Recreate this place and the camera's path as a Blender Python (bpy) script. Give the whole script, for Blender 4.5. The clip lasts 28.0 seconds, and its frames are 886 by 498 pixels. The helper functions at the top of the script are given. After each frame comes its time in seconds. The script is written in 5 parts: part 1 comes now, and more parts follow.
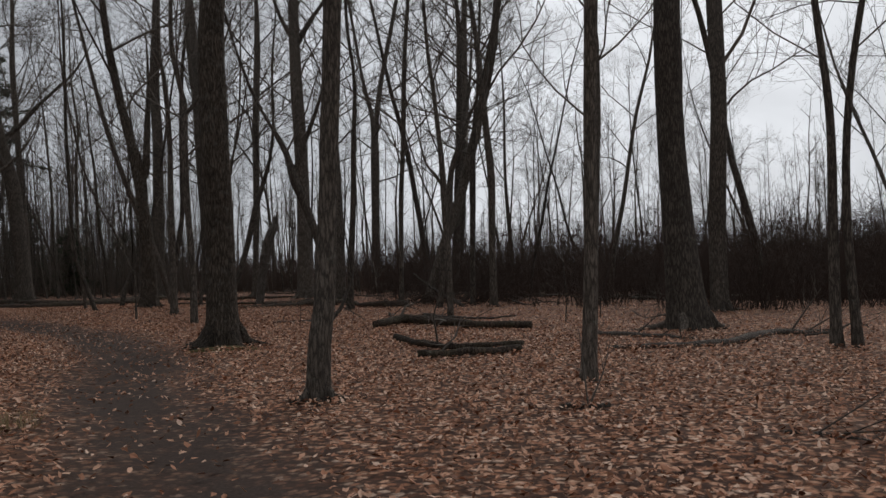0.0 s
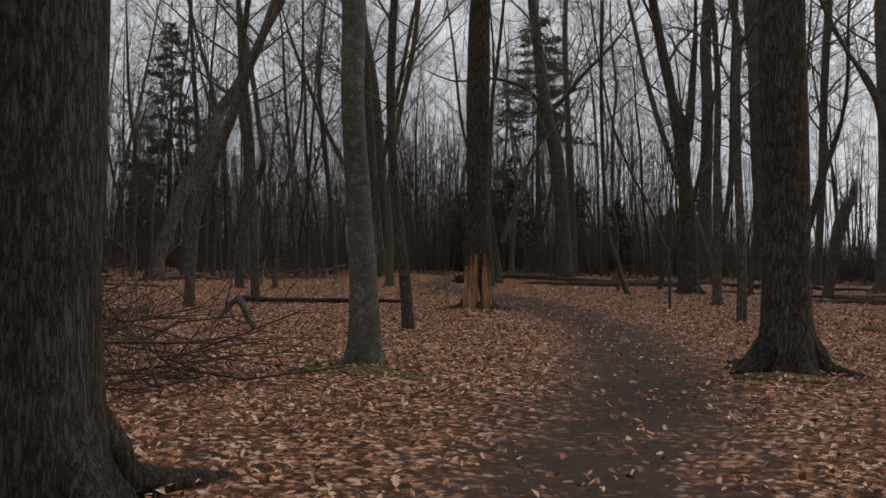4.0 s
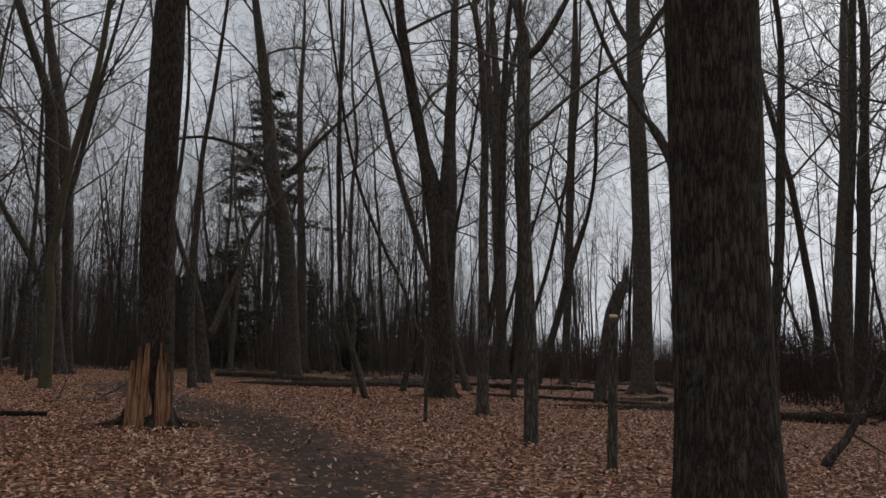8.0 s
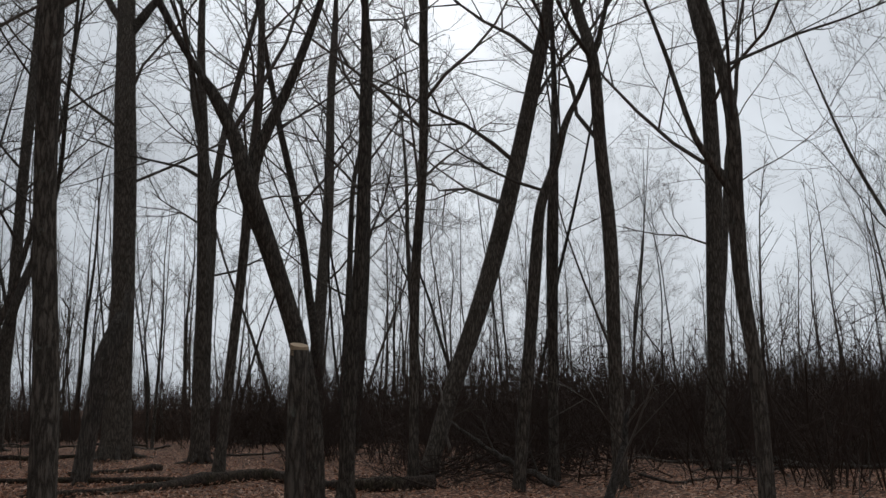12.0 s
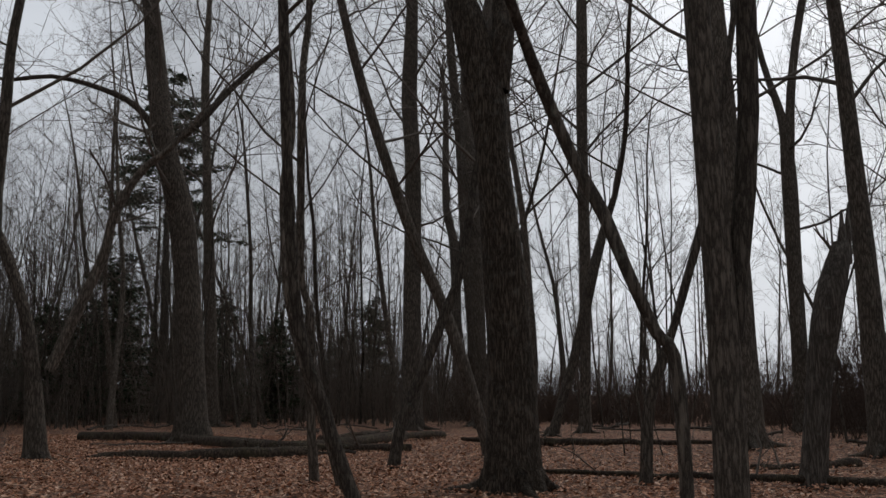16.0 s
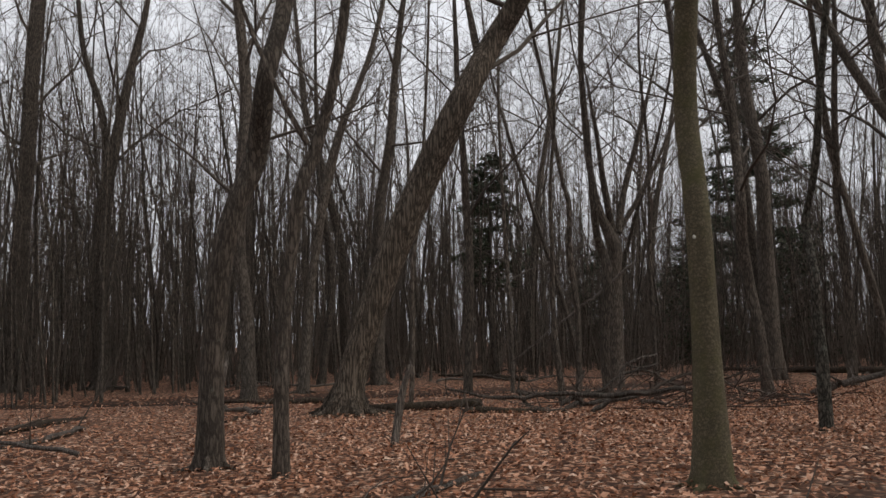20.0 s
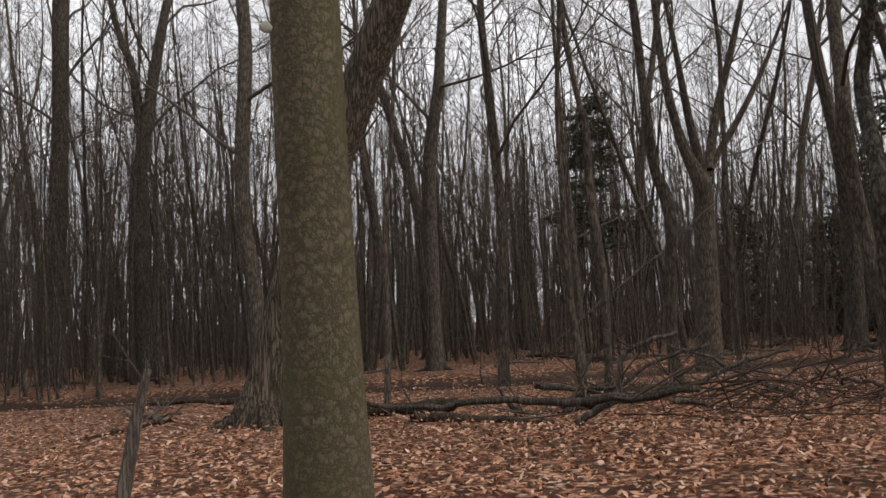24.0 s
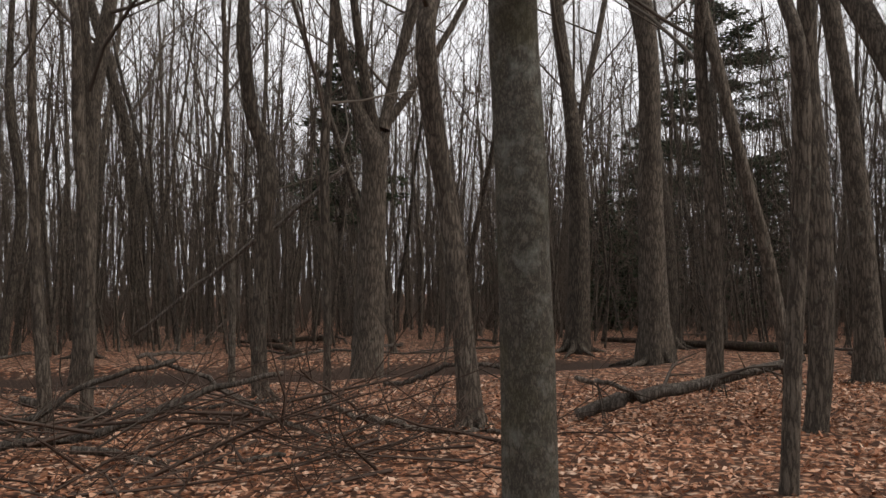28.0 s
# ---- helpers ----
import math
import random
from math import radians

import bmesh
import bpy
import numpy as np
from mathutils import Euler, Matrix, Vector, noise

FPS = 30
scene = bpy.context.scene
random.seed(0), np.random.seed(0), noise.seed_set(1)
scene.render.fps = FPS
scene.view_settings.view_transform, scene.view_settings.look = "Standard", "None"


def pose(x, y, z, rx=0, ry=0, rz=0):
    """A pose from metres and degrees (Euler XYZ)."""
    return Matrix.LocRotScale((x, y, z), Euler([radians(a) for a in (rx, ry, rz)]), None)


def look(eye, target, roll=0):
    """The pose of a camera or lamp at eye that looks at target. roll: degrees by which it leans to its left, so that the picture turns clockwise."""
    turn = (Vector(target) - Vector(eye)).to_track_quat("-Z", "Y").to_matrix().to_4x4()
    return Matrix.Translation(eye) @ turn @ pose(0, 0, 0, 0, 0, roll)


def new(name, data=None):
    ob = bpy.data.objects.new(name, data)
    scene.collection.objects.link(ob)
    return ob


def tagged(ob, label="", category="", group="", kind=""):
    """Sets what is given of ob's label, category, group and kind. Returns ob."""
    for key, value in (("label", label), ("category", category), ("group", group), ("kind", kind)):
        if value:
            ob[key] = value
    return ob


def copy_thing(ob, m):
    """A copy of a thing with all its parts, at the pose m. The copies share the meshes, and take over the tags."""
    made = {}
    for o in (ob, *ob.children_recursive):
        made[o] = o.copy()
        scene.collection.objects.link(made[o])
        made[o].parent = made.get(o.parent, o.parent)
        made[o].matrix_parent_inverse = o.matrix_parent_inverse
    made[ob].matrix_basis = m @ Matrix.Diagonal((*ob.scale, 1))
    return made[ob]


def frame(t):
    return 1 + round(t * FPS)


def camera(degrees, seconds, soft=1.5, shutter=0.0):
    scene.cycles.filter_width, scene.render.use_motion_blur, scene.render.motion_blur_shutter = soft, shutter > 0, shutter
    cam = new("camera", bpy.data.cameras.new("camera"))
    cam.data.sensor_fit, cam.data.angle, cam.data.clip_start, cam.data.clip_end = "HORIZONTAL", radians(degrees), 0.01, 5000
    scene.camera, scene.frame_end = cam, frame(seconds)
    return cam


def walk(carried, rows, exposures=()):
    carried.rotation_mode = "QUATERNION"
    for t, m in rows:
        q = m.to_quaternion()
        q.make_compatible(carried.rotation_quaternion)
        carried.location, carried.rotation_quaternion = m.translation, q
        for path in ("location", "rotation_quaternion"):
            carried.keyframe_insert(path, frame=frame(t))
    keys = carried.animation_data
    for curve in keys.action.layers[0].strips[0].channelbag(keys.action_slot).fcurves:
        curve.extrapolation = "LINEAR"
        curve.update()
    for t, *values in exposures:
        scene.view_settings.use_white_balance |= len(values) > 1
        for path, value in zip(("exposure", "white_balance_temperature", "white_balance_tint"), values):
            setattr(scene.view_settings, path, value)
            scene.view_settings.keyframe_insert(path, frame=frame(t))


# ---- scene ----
EXPOSURES = ((0.0, 0.0, 6400, 11), (1.0, 0.2, 6300, 8), (5.0, 0.3, 6700, 11), (6.0, 0.1, 6600, 11), (7.0, -0.15, 6400, 11), (8.0, 0.0, 6400, 11), (11.0, 0.05, 6200, 9), (13.5, -0.5, 6200, 9),
             (14.5, -0.45, 6200, 9), (16.0, 0.0, 6400, 11), (17.0, 0.47, 6600, 12), (20.0, 0.68, 6650, 13), (23.0, 0.95, 6800, 13), (25.0, 1.0, 6850, 13), (28.0, 1.1, 6900, 14))
cam = camera(53.00, 28.0)
PATH = [
    (0.0, -0.070, -0.065, 1.463, 91.28, 1.36, 0.05),
    (0.5, -0.317, 0.587, 1.470, 90.78, 0.47, 9.39),
    (1.0, -0.513, 1.280, 1.461, 90.27, -0.23, 19.03),
    (1.5, -0.716, 1.949, 1.467, 89.53, -0.41, 29.53),
    (2.0, -0.943, 2.553, 1.466, 89.18, -0.46, 34.04),
    (2.5, -1.120, 3.190, 1.445, 89.21, -0.51, 34.78),
    (4.5, -1.753, 5.834, 1.459, 91.25, -1.25, 33.72),
    (5.0, -2.078, 6.581, 1.466, 92.85, -1.01, 30.92),
    (5.5, -2.429, 7.274, 1.452, 94.16, -0.82, 28.22),
    (6.0, -2.757, 7.964, 1.425, 95.09, -0.92, 25.29),
    (6.5, -3.093, 8.595, 1.404, 95.47, -0.75, 23.84),
    (7.0, -3.390, 9.225, 1.384, 95.51, -0.81, 23.05),
    (7.5, -3.700, 9.831, 1.375, 95.89, -0.83, 20.71),
    (8.0, -3.921, 10.430, 1.378, 96.78, -1.42, 17.33),
    (8.5, -4.097, 11.031, 1.405, 97.71, -1.70, 13.49),
    (9.0, -4.270, 11.649, 1.449, 98.31, -1.36, 10.04),
    (9.5, -4.408, 12.308, 1.514, 98.28, -0.37, 6.36),
    (10.0, -4.587, 12.964, 1.556, 98.32, -0.06, 2.97),
    (10.5, -4.828, 13.592, 1.563, 98.54, -0.26, -1.13),
    (11.0, -5.100, 14.217, 1.568, 98.79, -0.36, -5.88),
    (11.5, -5.399, 14.864, 1.545, 99.34, -0.28, -12.54),
    (13.5, -6.762, 17.490, 1.454, 101.11, 3.91, -25.01),
    (14.0, -7.109, 18.114, 1.401, 101.01, 2.66, -21.55),
    (14.5, -7.471, 18.719, 1.399, 100.78, 2.49, -15.71),
    (15.0, -7.864, 19.314, 1.409, 100.49, 0.59, -7.50),
    (15.5, -8.295, 19.889, 1.406, 99.75, 0.55, 2.39),
    (16.0, -8.759, 20.447, 1.387, 99.37, 0.37, 12.00),
    (16.5, -9.255, 20.985, 1.411, 98.40, 0.26, 21.43),
    (17.0, -9.702, 21.558, 1.408, 97.81, -0.80, 29.18),
    (17.5, -10.128, 22.128, 1.399, 97.25, -1.38, 38.27),
    (18.0, -10.523, 22.695, 1.360, 96.91, -0.59, 49.02),
    (18.5, -10.987, 23.235, 1.356, 96.71, 0.03, 61.29),
    (19.0, -11.534, 23.792, 1.407, 96.37, 0.24, 69.06),
    (19.5, -12.062, 24.307, 1.460, 96.05, 0.69, 74.91),
    (20.0, -12.579, 24.796, 1.474, 96.01, 1.29, 81.33),
    (20.5, -13.063, 25.320, 1.502, 95.93, 1.53, 87.18),
    (22.5, -15.184, 27.071, 1.516, 94.96, 3.08, 94.08),
    (23.0, -15.726, 27.504, 1.478, 94.86, 2.92, 93.62),
    (23.5, -16.264, 27.918, 1.453, 94.71, 2.95, 93.21),
    (24.0, -16.798, 28.343, 1.437, 94.78, 3.04, 93.01),
    (24.5, -17.338, 28.788, 1.428, 94.75, 2.95, 92.80),
    (25.0, -17.880, 29.232, 1.447, 94.61, 2.65, 92.78),
    (25.5, -18.367, 29.717, 1.488, 94.45, 2.12, 92.85),
    (26.0, -18.825, 30.175, 1.503, 94.16, 1.63, 92.80),
    (26.5, -19.228, 30.683, 1.436, 93.80, 1.63, 91.73),
    (27.0, -19.598, 31.231, 1.425, 93.54, 1.08, 89.26),
    (27.5, -19.955, 31.798, 1.478, 93.23, 0.99, 86.80),
    (28.0, -20.241, 32.428, 1.552, 92.82, 0.54, 84.13),
]
walk(cam, [(t, pose(*p)) for t, *p in PATH], EXPOSURES)
SKY, N_BACK, N_LEAF = 0.1, 230, 1.0

# ---- light: an overcast winter day ----
world = bpy.data.worlds.new("world")
scene.world = world
world.use_nodes = True
wn, wl = world.node_tree.nodes, world.node_tree.links
sky = wn.new("ShaderNodeTexSky")
sky.sky_type, sky.sun_disc = 'NISHITA', False
sky.sun_elevation, sky.sun_rotation = radians(38), radians(20)
sky.air_density, sky.dust_density = 1.0, 4.0
grey = wn.new("ShaderNodeHueSaturation")
grey.inputs["Saturation"].default_value = 0.16
wl.new(sky.outputs[0], grey.inputs["Color"])
cloud = wn.new("ShaderNodeTexNoise")
cloud.inputs["Scale"].default_value, cloud.inputs["Detail"].default_value, cloud.inputs["Distortion"].default_value = 5.0, 5.0, 0.6
cloud_ramp = wn.new("ShaderNodeMapRange")
cloud_ramp.inputs["From Min"].default_value, cloud_ramp.inputs["From Max"].default_value = 0.3, 0.7
cloud_ramp.inputs["To Min"].default_value, cloud_ramp.inputs["To Max"].default_value = 0.72, 1.12
wl.new(cloud.outputs[0], cloud_ramp.inputs["Value"])
mixc = wn.new("ShaderNodeMix")
mixc.data_type = 'RGBA'
mixc.inputs["Factor"].default_value = 0.8
mixc.inputs["B"].default_value = (6.0, 6.35, 6.75, 1)
wl.new(grey.outputs[0], mixc.inputs["A"])
mul = wn.new("ShaderNodeVectorMath")
mul.operation = 'SCALE'
wl.new(mixc.outputs["Result"], mul.inputs[0])
wl.new(cloud_ramp.outputs[0], mul.inputs["Scale"])
wn["Background"].inputs["Strength"].default_value = SKY
wl.new(mul.outputs[0], wn["Background"].inputs["Color"])
sun = new("sun", bpy.data.lights.new("sun", 'SUN'))
sun.data.energy, sun.data.angle, sun.data.color = 1.1, radians(25), (1.0, 0.96, 0.9)
sun.matrix_world = look((10, 30, 30), (0, 0, 0))


# ---- materials ----
def material(name, rough=0.9, spec=0.2):
    m = bpy.data.materials.new(name)
    m.use_nodes = True
    b = m.node_tree.nodes["Principled BSDF"]
    b.inputs["Roughness"].default_value = rough
    b.inputs["Specular IOR Level"].default_value = spec
    return m, m.node_tree.nodes, m.node_tree.links, b


def ramp(nodes, stops):
    r = nodes.new("ShaderNodeValToRGB")
    while len(r.color_ramp.elements) < len(stops):
        r.color_ramp.elements.new(0.5)
    for e, (at, c) in zip(r.color_ramp.elements, stops):
        e.position, e.color = at, (*c, 1)
    return r


def noise_node(nodes, links, vec, scale, detail=4.0, rough=0.6):
    n = nodes.new("ShaderNodeTexNoise")
    n.inputs["Scale"].default_value, n.inputs["Detail"].default_value, n.inputs["Roughness"].default_value = scale, detail, rough
    if vec is not None:
        links.new(vec, n.inputs["Vector"])
    return n


def mix(nodes, links, a, b, fac):
    m = nodes.new("ShaderNodeMix")
    m.data_type = 'RGBA'
    for key, v in (("A", a), ("B", b), ("Factor", fac)):
        if isinstance(v, (int, float)):
            m.inputs[key].default_value = v
        elif isinstance(v, tuple):
            m.inputs[key].default_value = (*v, 1)
        else:
            links.new(v, m.inputs[key])
    return m.outputs["Result"]


def range_node(nodes, links, value, lo, hi, to_lo=0.0, to_hi=1.0):
    r = nodes.new("ShaderNodeMapRange")
    for key, v in (("From Min", lo), ("From Max", hi), ("To Min", to_lo), ("To Max", to_hi)):
        r.inputs[key].default_value = v
    links.new(value, r.inputs["Value"])
    return r.outputs[0]


def bark(name, dark, light, furrow=26.0, depth=0.6, stretch=0.16, lichen=(0.30, 0.33, 0.27), patches=0.25, moss=0.0):
    m, n, l, b = material(name, 0.92, 0.15)
    co = n.new("ShaderNodeTexCoord")
    info = n.new("ShaderNodeObjectInfo")
    mp = n.new("ShaderNodeMapping")
    mp.inputs["Scale"].default_value = (1, 1, stretch)
    l.new(co.outputs["Object"], mp.inputs["Vector"])
    v = n.new("ShaderNodeTexVoronoi")
    v.feature = 'DISTANCE_TO_EDGE'
    v.inputs["Scale"].default_value = furrow
    warp = noise_node(n, l, mp.outputs[0], furrow * 0.7, 5, 0.75)
    add = n.new("ShaderNodeVectorMath")
    add.operation = 'MULTIPLY_ADD'
    add.inputs[1].default_value = (0.11, 0.11, 0.06)
    l.new(warp.outputs["Color"], add.inputs[0])
    l.new(mp.outputs[0], add.inputs[2])
    l.new(add.outputs[0], v.inputs["Vector"])
    ridge = range_node(n, l, v.outputs["Distance"], 0.0, 0.28)
    fine = noise_node(n, l, mp.outputs[0], furrow * 4, 5)
    big = noise_node(n, l, co.outputs["Object"], 2.2, 4)
    base = ramp(n, ((0.0, dark), (0.45, tuple(0.5 * (a + c) for a, c in zip(dark, light))), (1.0, light)))
    sum_ = n.new("ShaderNodeMath")
    sum_.operation = 'MULTIPLY'
    l.new(ridge, sum_.inputs[0])
    l.new(range_node(n, l, fine.outputs[0], 0.25, 0.75, 0.35, 1.1), sum_.inputs[1])
    l.new(sum_.outputs[0], base.inputs[0])
    spots = noise_node(n, l, co.outputs["Object"], 9.0, 6, 0.7)
    col = mix(n, l, base.outputs[0], lichen, range_node(n, l, spots.outputs[0], 0.66 - patches * 0.2, 0.78, 0.0, 0.55))
    if moss:
        ms = noise_node(n, l, co.outputs["Object"], 3.5, 5, 0.65)
        col = mix(n, l, col, (0.072, 0.068, 0.03), range_node(n, l, ms.outputs[0], 0.46, 0.66, 0.0, moss))
    tone = n.new("ShaderNodeHueSaturation")
    l.new(range_node(n, l, info.outputs["Random"], 0, 1, 0.75, 1.3), tone.inputs["Value"])
    l.new(mix(n, l, col, tuple(0.6 * c for c in dark), range_node(n, l, big.outputs[0], 0.5, 0.75, 0.0, 0.5)), tone.inputs["Color"])
    l.new(tone.outputs[0], b.inputs["Base Color"])
    bump = n.new("ShaderNodeBump")
    bump.inputs["Strength"].default_value, bump.inputs["Distance"].default_value = depth, 0.03
    l.new(sum_.outputs[0], bump.inputs["Height"])
    l.new(bump.outputs[0], b.inputs["Normal"])
    return m


BARK = bark("grey_bark", (0.04, 0.033, 0.027), (0.185, 0.155, 0.125))
BARK_OAK = bark("furrowed_bark", (0.026, 0.02, 0.016), (0.2, 0.16, 0.122), 34, 1.0, 0.12, (0.26, 0.25, 0.21), patches=0.6)
BARK_PLATE = bark("plated_bark", (0.03, 0.027, 0.022), (0.21, 0.19, 0.155), 26, 0.9, 0.3, patches=0.7)
BARK_MOSS = bark("mossy_smooth_bark", (0.055, 0.047, 0.03), (0.15, 0.128, 0.085), 34, 0.3, 0.8, (0.2, 0.2, 0.15), 0.1, 0.8)
BARK_LICHEN = bark("lichened_bark", (0.04, 0.036, 0.03), (0.15, 0.135, 0.11), 46, 0.4, 0.4, (0.30, 0.32, 0.28), 0.8, 0.4)
BARK_LEAN = bark("ridged_bark", (0.03, 0.024, 0.018), (0.24, 0.195, 0.15), 24, 1.0, 0.06)
BARK_DARK = bark("dark_bark", (0.03, 0.026, 0.022), (0.12, 0.102, 0.085))
DEAD = bark("weathered_dead_wood", (0.05, 0.042, 0.036), (0.22, 0.19, 0.16), 30, 0.7, 0.08)
LOGWOOD = bark("rotting_log", (0.025, 0.019, 0.015), (0.12, 0.088, 0.066), 20, 0.8, 0.3, moss=0.3)


def plain_twig(name, c):
    m, n, l, b = material(name, 0.95, 0.1)
    info = n.new("ShaderNodeObjectInfo")
    tone = n.new("ShaderNodeHueSaturation")
    tone.inputs["Color"].default_value = (*c, 1)
    l.new(range_node(n, l, info.outputs["Random"], 0, 1, 0.7, 1.3), tone.inputs["Value"])
    l.new(tone.outputs[0], b.inputs["Base Color"])
    return m


TWIG = plain_twig("twig_bark", (0.105, 0.09, 0.076))
BRUSH = plain_twig("brush_stems", (0.07, 0.05, 0.04))
# paler than the brush: the haze of distance is put into this colour
UNDER = plain_twig("sapling_stems", (0.11, 0.09, 0.074))


def splinter():
    m, n, l, b = material("split_heartwood", 0.85, 0.2)
    co = n.new("ShaderNodeTexCoord")
    mp = n.new("ShaderNodeMapping")
    mp.inputs["Scale"].default_value = (1, 1, 0.06)
    l.new(co.outputs["Object"], mp.inputs["Vector"])
    grain = noise_node(n, l, mp.outputs[0], 38, 5, 0.7)
    r = ramp(n, ((0.28, (0.05, 0.02, 0.012)), (0.45, (0.25, 0.11, 0.055)), (0.6, (0.4, 0.25, 0.15)), (0.78, (0.55, 0.42, 0.3))))
    l.new(grain.outputs[0], r.inputs[0])
    l.new(r.outputs[0], b.inputs["Base Color"])
    bump = n.new("ShaderNodeBump")
    bump.inputs["Strength"].default_value = 0.8
    l.new(grain.outputs[0], bump.inputs["Height"])
    l.new(bump.outputs[0], b.inputs["Normal"])
    return m


WOUND = splinter()
m, n, l, b = material("sawn_wood", 0.85, 0.2)
g = noise_node(n, l, None, 30, 4)
r = ramp(n, ((0.3, (0.3, 0.2, 0.12)), (0.7, (0.5, 0.37, 0.24))))
l.new(g.outputs[0], r.inputs[0])
l.new(r.outputs[0], b.inputs["Base Color"])
SAWN = m

LEAF_STOPS = ((0.0, (0.07, 0.03, 0.017)), (0.22, (0.2, 0.083, 0.042)), (0.5, (0.4, 0.185, 0.105)), (0.78, (0.56, 0.315, 0.2)), (1.0, (0.66, 0.47, 0.35)))


def leaf_material(name="dead_leaf", island=True):
    m, n, l, b = material(name, 0.75, 0.25)
    geo = n.new("ShaderNodeNewGeometry" if island else "ShaderNodeObjectInfo")
    r = ramp(n, LEAF_STOPS)
    l.new(geo.outputs["Random Per Island" if island else "Random"], r.inputs[0])
    co = n.new("ShaderNodeTexCoord")
    v = noise_node(n, l, co.outputs["Object"], 60, 3)
    l.new(mix(n, l, r.outputs[0], (0.14, 0.075, 0.045), range_node(n, l, v.outputs[0], 0.5, 0.75, 0, 0.45)), b.inputs["Base Color"])
    return m


LEAF = leaf_material()
LEAF_ONE = leaf_material("large_dead_leaf", False)


def ground_material():
    m, n, l, b = material("forest_floor", 0.95, 0.15)
    co = n.new("ShaderNodeTexCoord")
    cells = n.new("ShaderNodeTexVoronoi")
    cells.inputs["Scale"].default_value = 13
    warp = noise_node(n, l, co.outputs["Object"], 22, 3)
    add = n.new("ShaderNodeVectorMath")
    add.operation = 'MULTIPLY_ADD'
    add.inputs[1].default_value = (0.09, 0.09, 0.09)
    l.new(warp.outputs["Color"], add.inputs[0])
    l.new(co.outputs["Object"], add.inputs[2])
    l.new(add.outputs[0], cells.inputs["Vector"])
    r = ramp(n, LEAF_STOPS)
    sep = n.new("ShaderNodeSeparateColor")
    l.new(cells.outputs["Color"], sep.inputs[0])
    l.new(sep.outputs[0], r.inputs[0])
    # shade in the gaps between leaves, put into the colour around each cell
    edge = range_node(n, l, cells.outputs["Distance"], 0.22, 0.62)
    litter = mix(n, l, r.outputs[0], (0.05, 0.024, 0.015), edge)
    broad = noise_node(n, l, co.outputs["Object"], 0.5, 5, 0.6)
    litter = mix(n, l, litter, (0.085, 0.05, 0.033), range_node(n, l, broad.outputs[0], 0.47, 0.75, 0, 0.6))
    clod = noise_node(n, l, co.outputs["Object"], 35, 6, 0.7)
    soil = ramp(n, ((0.3, (0.02, 0.0135, 0.0105)), (0.6, (0.052, 0.034, 0.026)), (0.8, (0.095, 0.062, 0.047))))
    l.new(clod.outputs[0], soil.inputs[0])
    at = n.new("ShaderNodeAttribute")
    at.attribute_name = "trodden"
    ragged = noise_node(n, l, co.outputs["Object"], 2.5, 6, 0.7)
    sm = n.new("ShaderNodeMath")
    sm.operation = 'ADD'
    l.new(at.outputs["Fac"], sm.inputs[0])
    l.new(range_node(n, l, ragged.outputs[0], 0.2, 0.8, -0.55, 0.55), sm.inputs[1])
    l.new(mix(n, l, litter, soil.outputs[0], range_node(n, l, sm.outputs[0], 0.2, 0.9)), b.inputs["Base Color"])
    bump = n.new("ShaderNodeBump")
    bump.inputs["Strength"].default_value, bump.inputs["Distance"].default_value = 0.7, 0.02
    l.new(sep.outputs[1], bump.inputs["Height"])
    l.new(bump.outputs[0], b.inputs["Normal"])
    return m


GROUND = ground_material()
m, n, l, b = material("moss", 0.95, 0.1)
g = noise_node(n, l, None, 14, 6, 0.7)
r = ramp(n, ((0.3, (0.03, 0.028, 0.014)), (0.5, (0.07, 0.066, 0.026)), (0.62, (0.13, 0.085, 0.045)), (0.75, (0.2, 0.11, 0.065))))
l.new(g.outputs[0], r.inputs[0])
l.new(r.outputs[0], b.inputs["Base Color"])
bump = n.new("ShaderNodeBump")
l.new(noise_node(n, l, None, 150, 4).outputs[0], bump.inputs["Height"])
l.new(bump.outputs[0], b.inputs["Normal"])
MOSS = m
m, n, l, b = material("dry_grass", 0.9, 0.2)
geo = n.new("ShaderNodeNewGeometry")
r = ramp(n, ((0.0, (0.16, 0.11, 0.055)), (0.6, (0.27, 0.2, 0.11)), (1.0, (0.13, 0.13, 0.05))))
l.new(geo.outputs["Random Per Island"], r.inputs[0])
l.new(r.outputs[0], b.inputs["Base Color"])
GRASS = m
m, n, l, b = material("needles", 0.8, 0.2)
geo = n.new("ShaderNodeNewGeometry")
# greens raised towards grey, with distant haze painted in
r = ramp(n, ((0.0, (0.022, 0.034, 0.02)), (0.6, (0.05, 0.066, 0.038)), (1.0, (0.085, 0.092, 0.056))))
l.new(geo.outputs["Random Per Island"], r.inputs[0])
l.new(r.outputs[0], b.inputs["Base Color"])
NEEDLE = m
m, n, l, b = material("dark_water", 0.06, 0.5)
b.inputs["Base Color"].default_value = (0.012, 0.011, 0.009, 1)
bump = n.new("ShaderNodeBump")
bump.inputs["Strength"].default_value = 0.06
l.new(noise_node(n, l, None, 6, 3).outputs[0], bump.inputs["Height"])
l.new(bump.outputs[0], b.inputs["Normal"])
WATER = m
m, n, l, b = material("bracket_fungus", 0.8, 0.2)
b.inputs["Base Color"].default_value = (0.33, 0.32, 0.27, 1)
FUNGUS = m

# ---- the ground ----
HILLS = ((-21.5, 29.5, 3.5, 0.10), (-10, 30, 3, 0.14), (-3, 8, 4, -0.05), (-14, 20, 5, -0.06), (-30, 22, 5, 0.05), (2, 22, 6, -0.06))
BASE = (0.25, 0.0, 0.0)


CREEK = -34.8


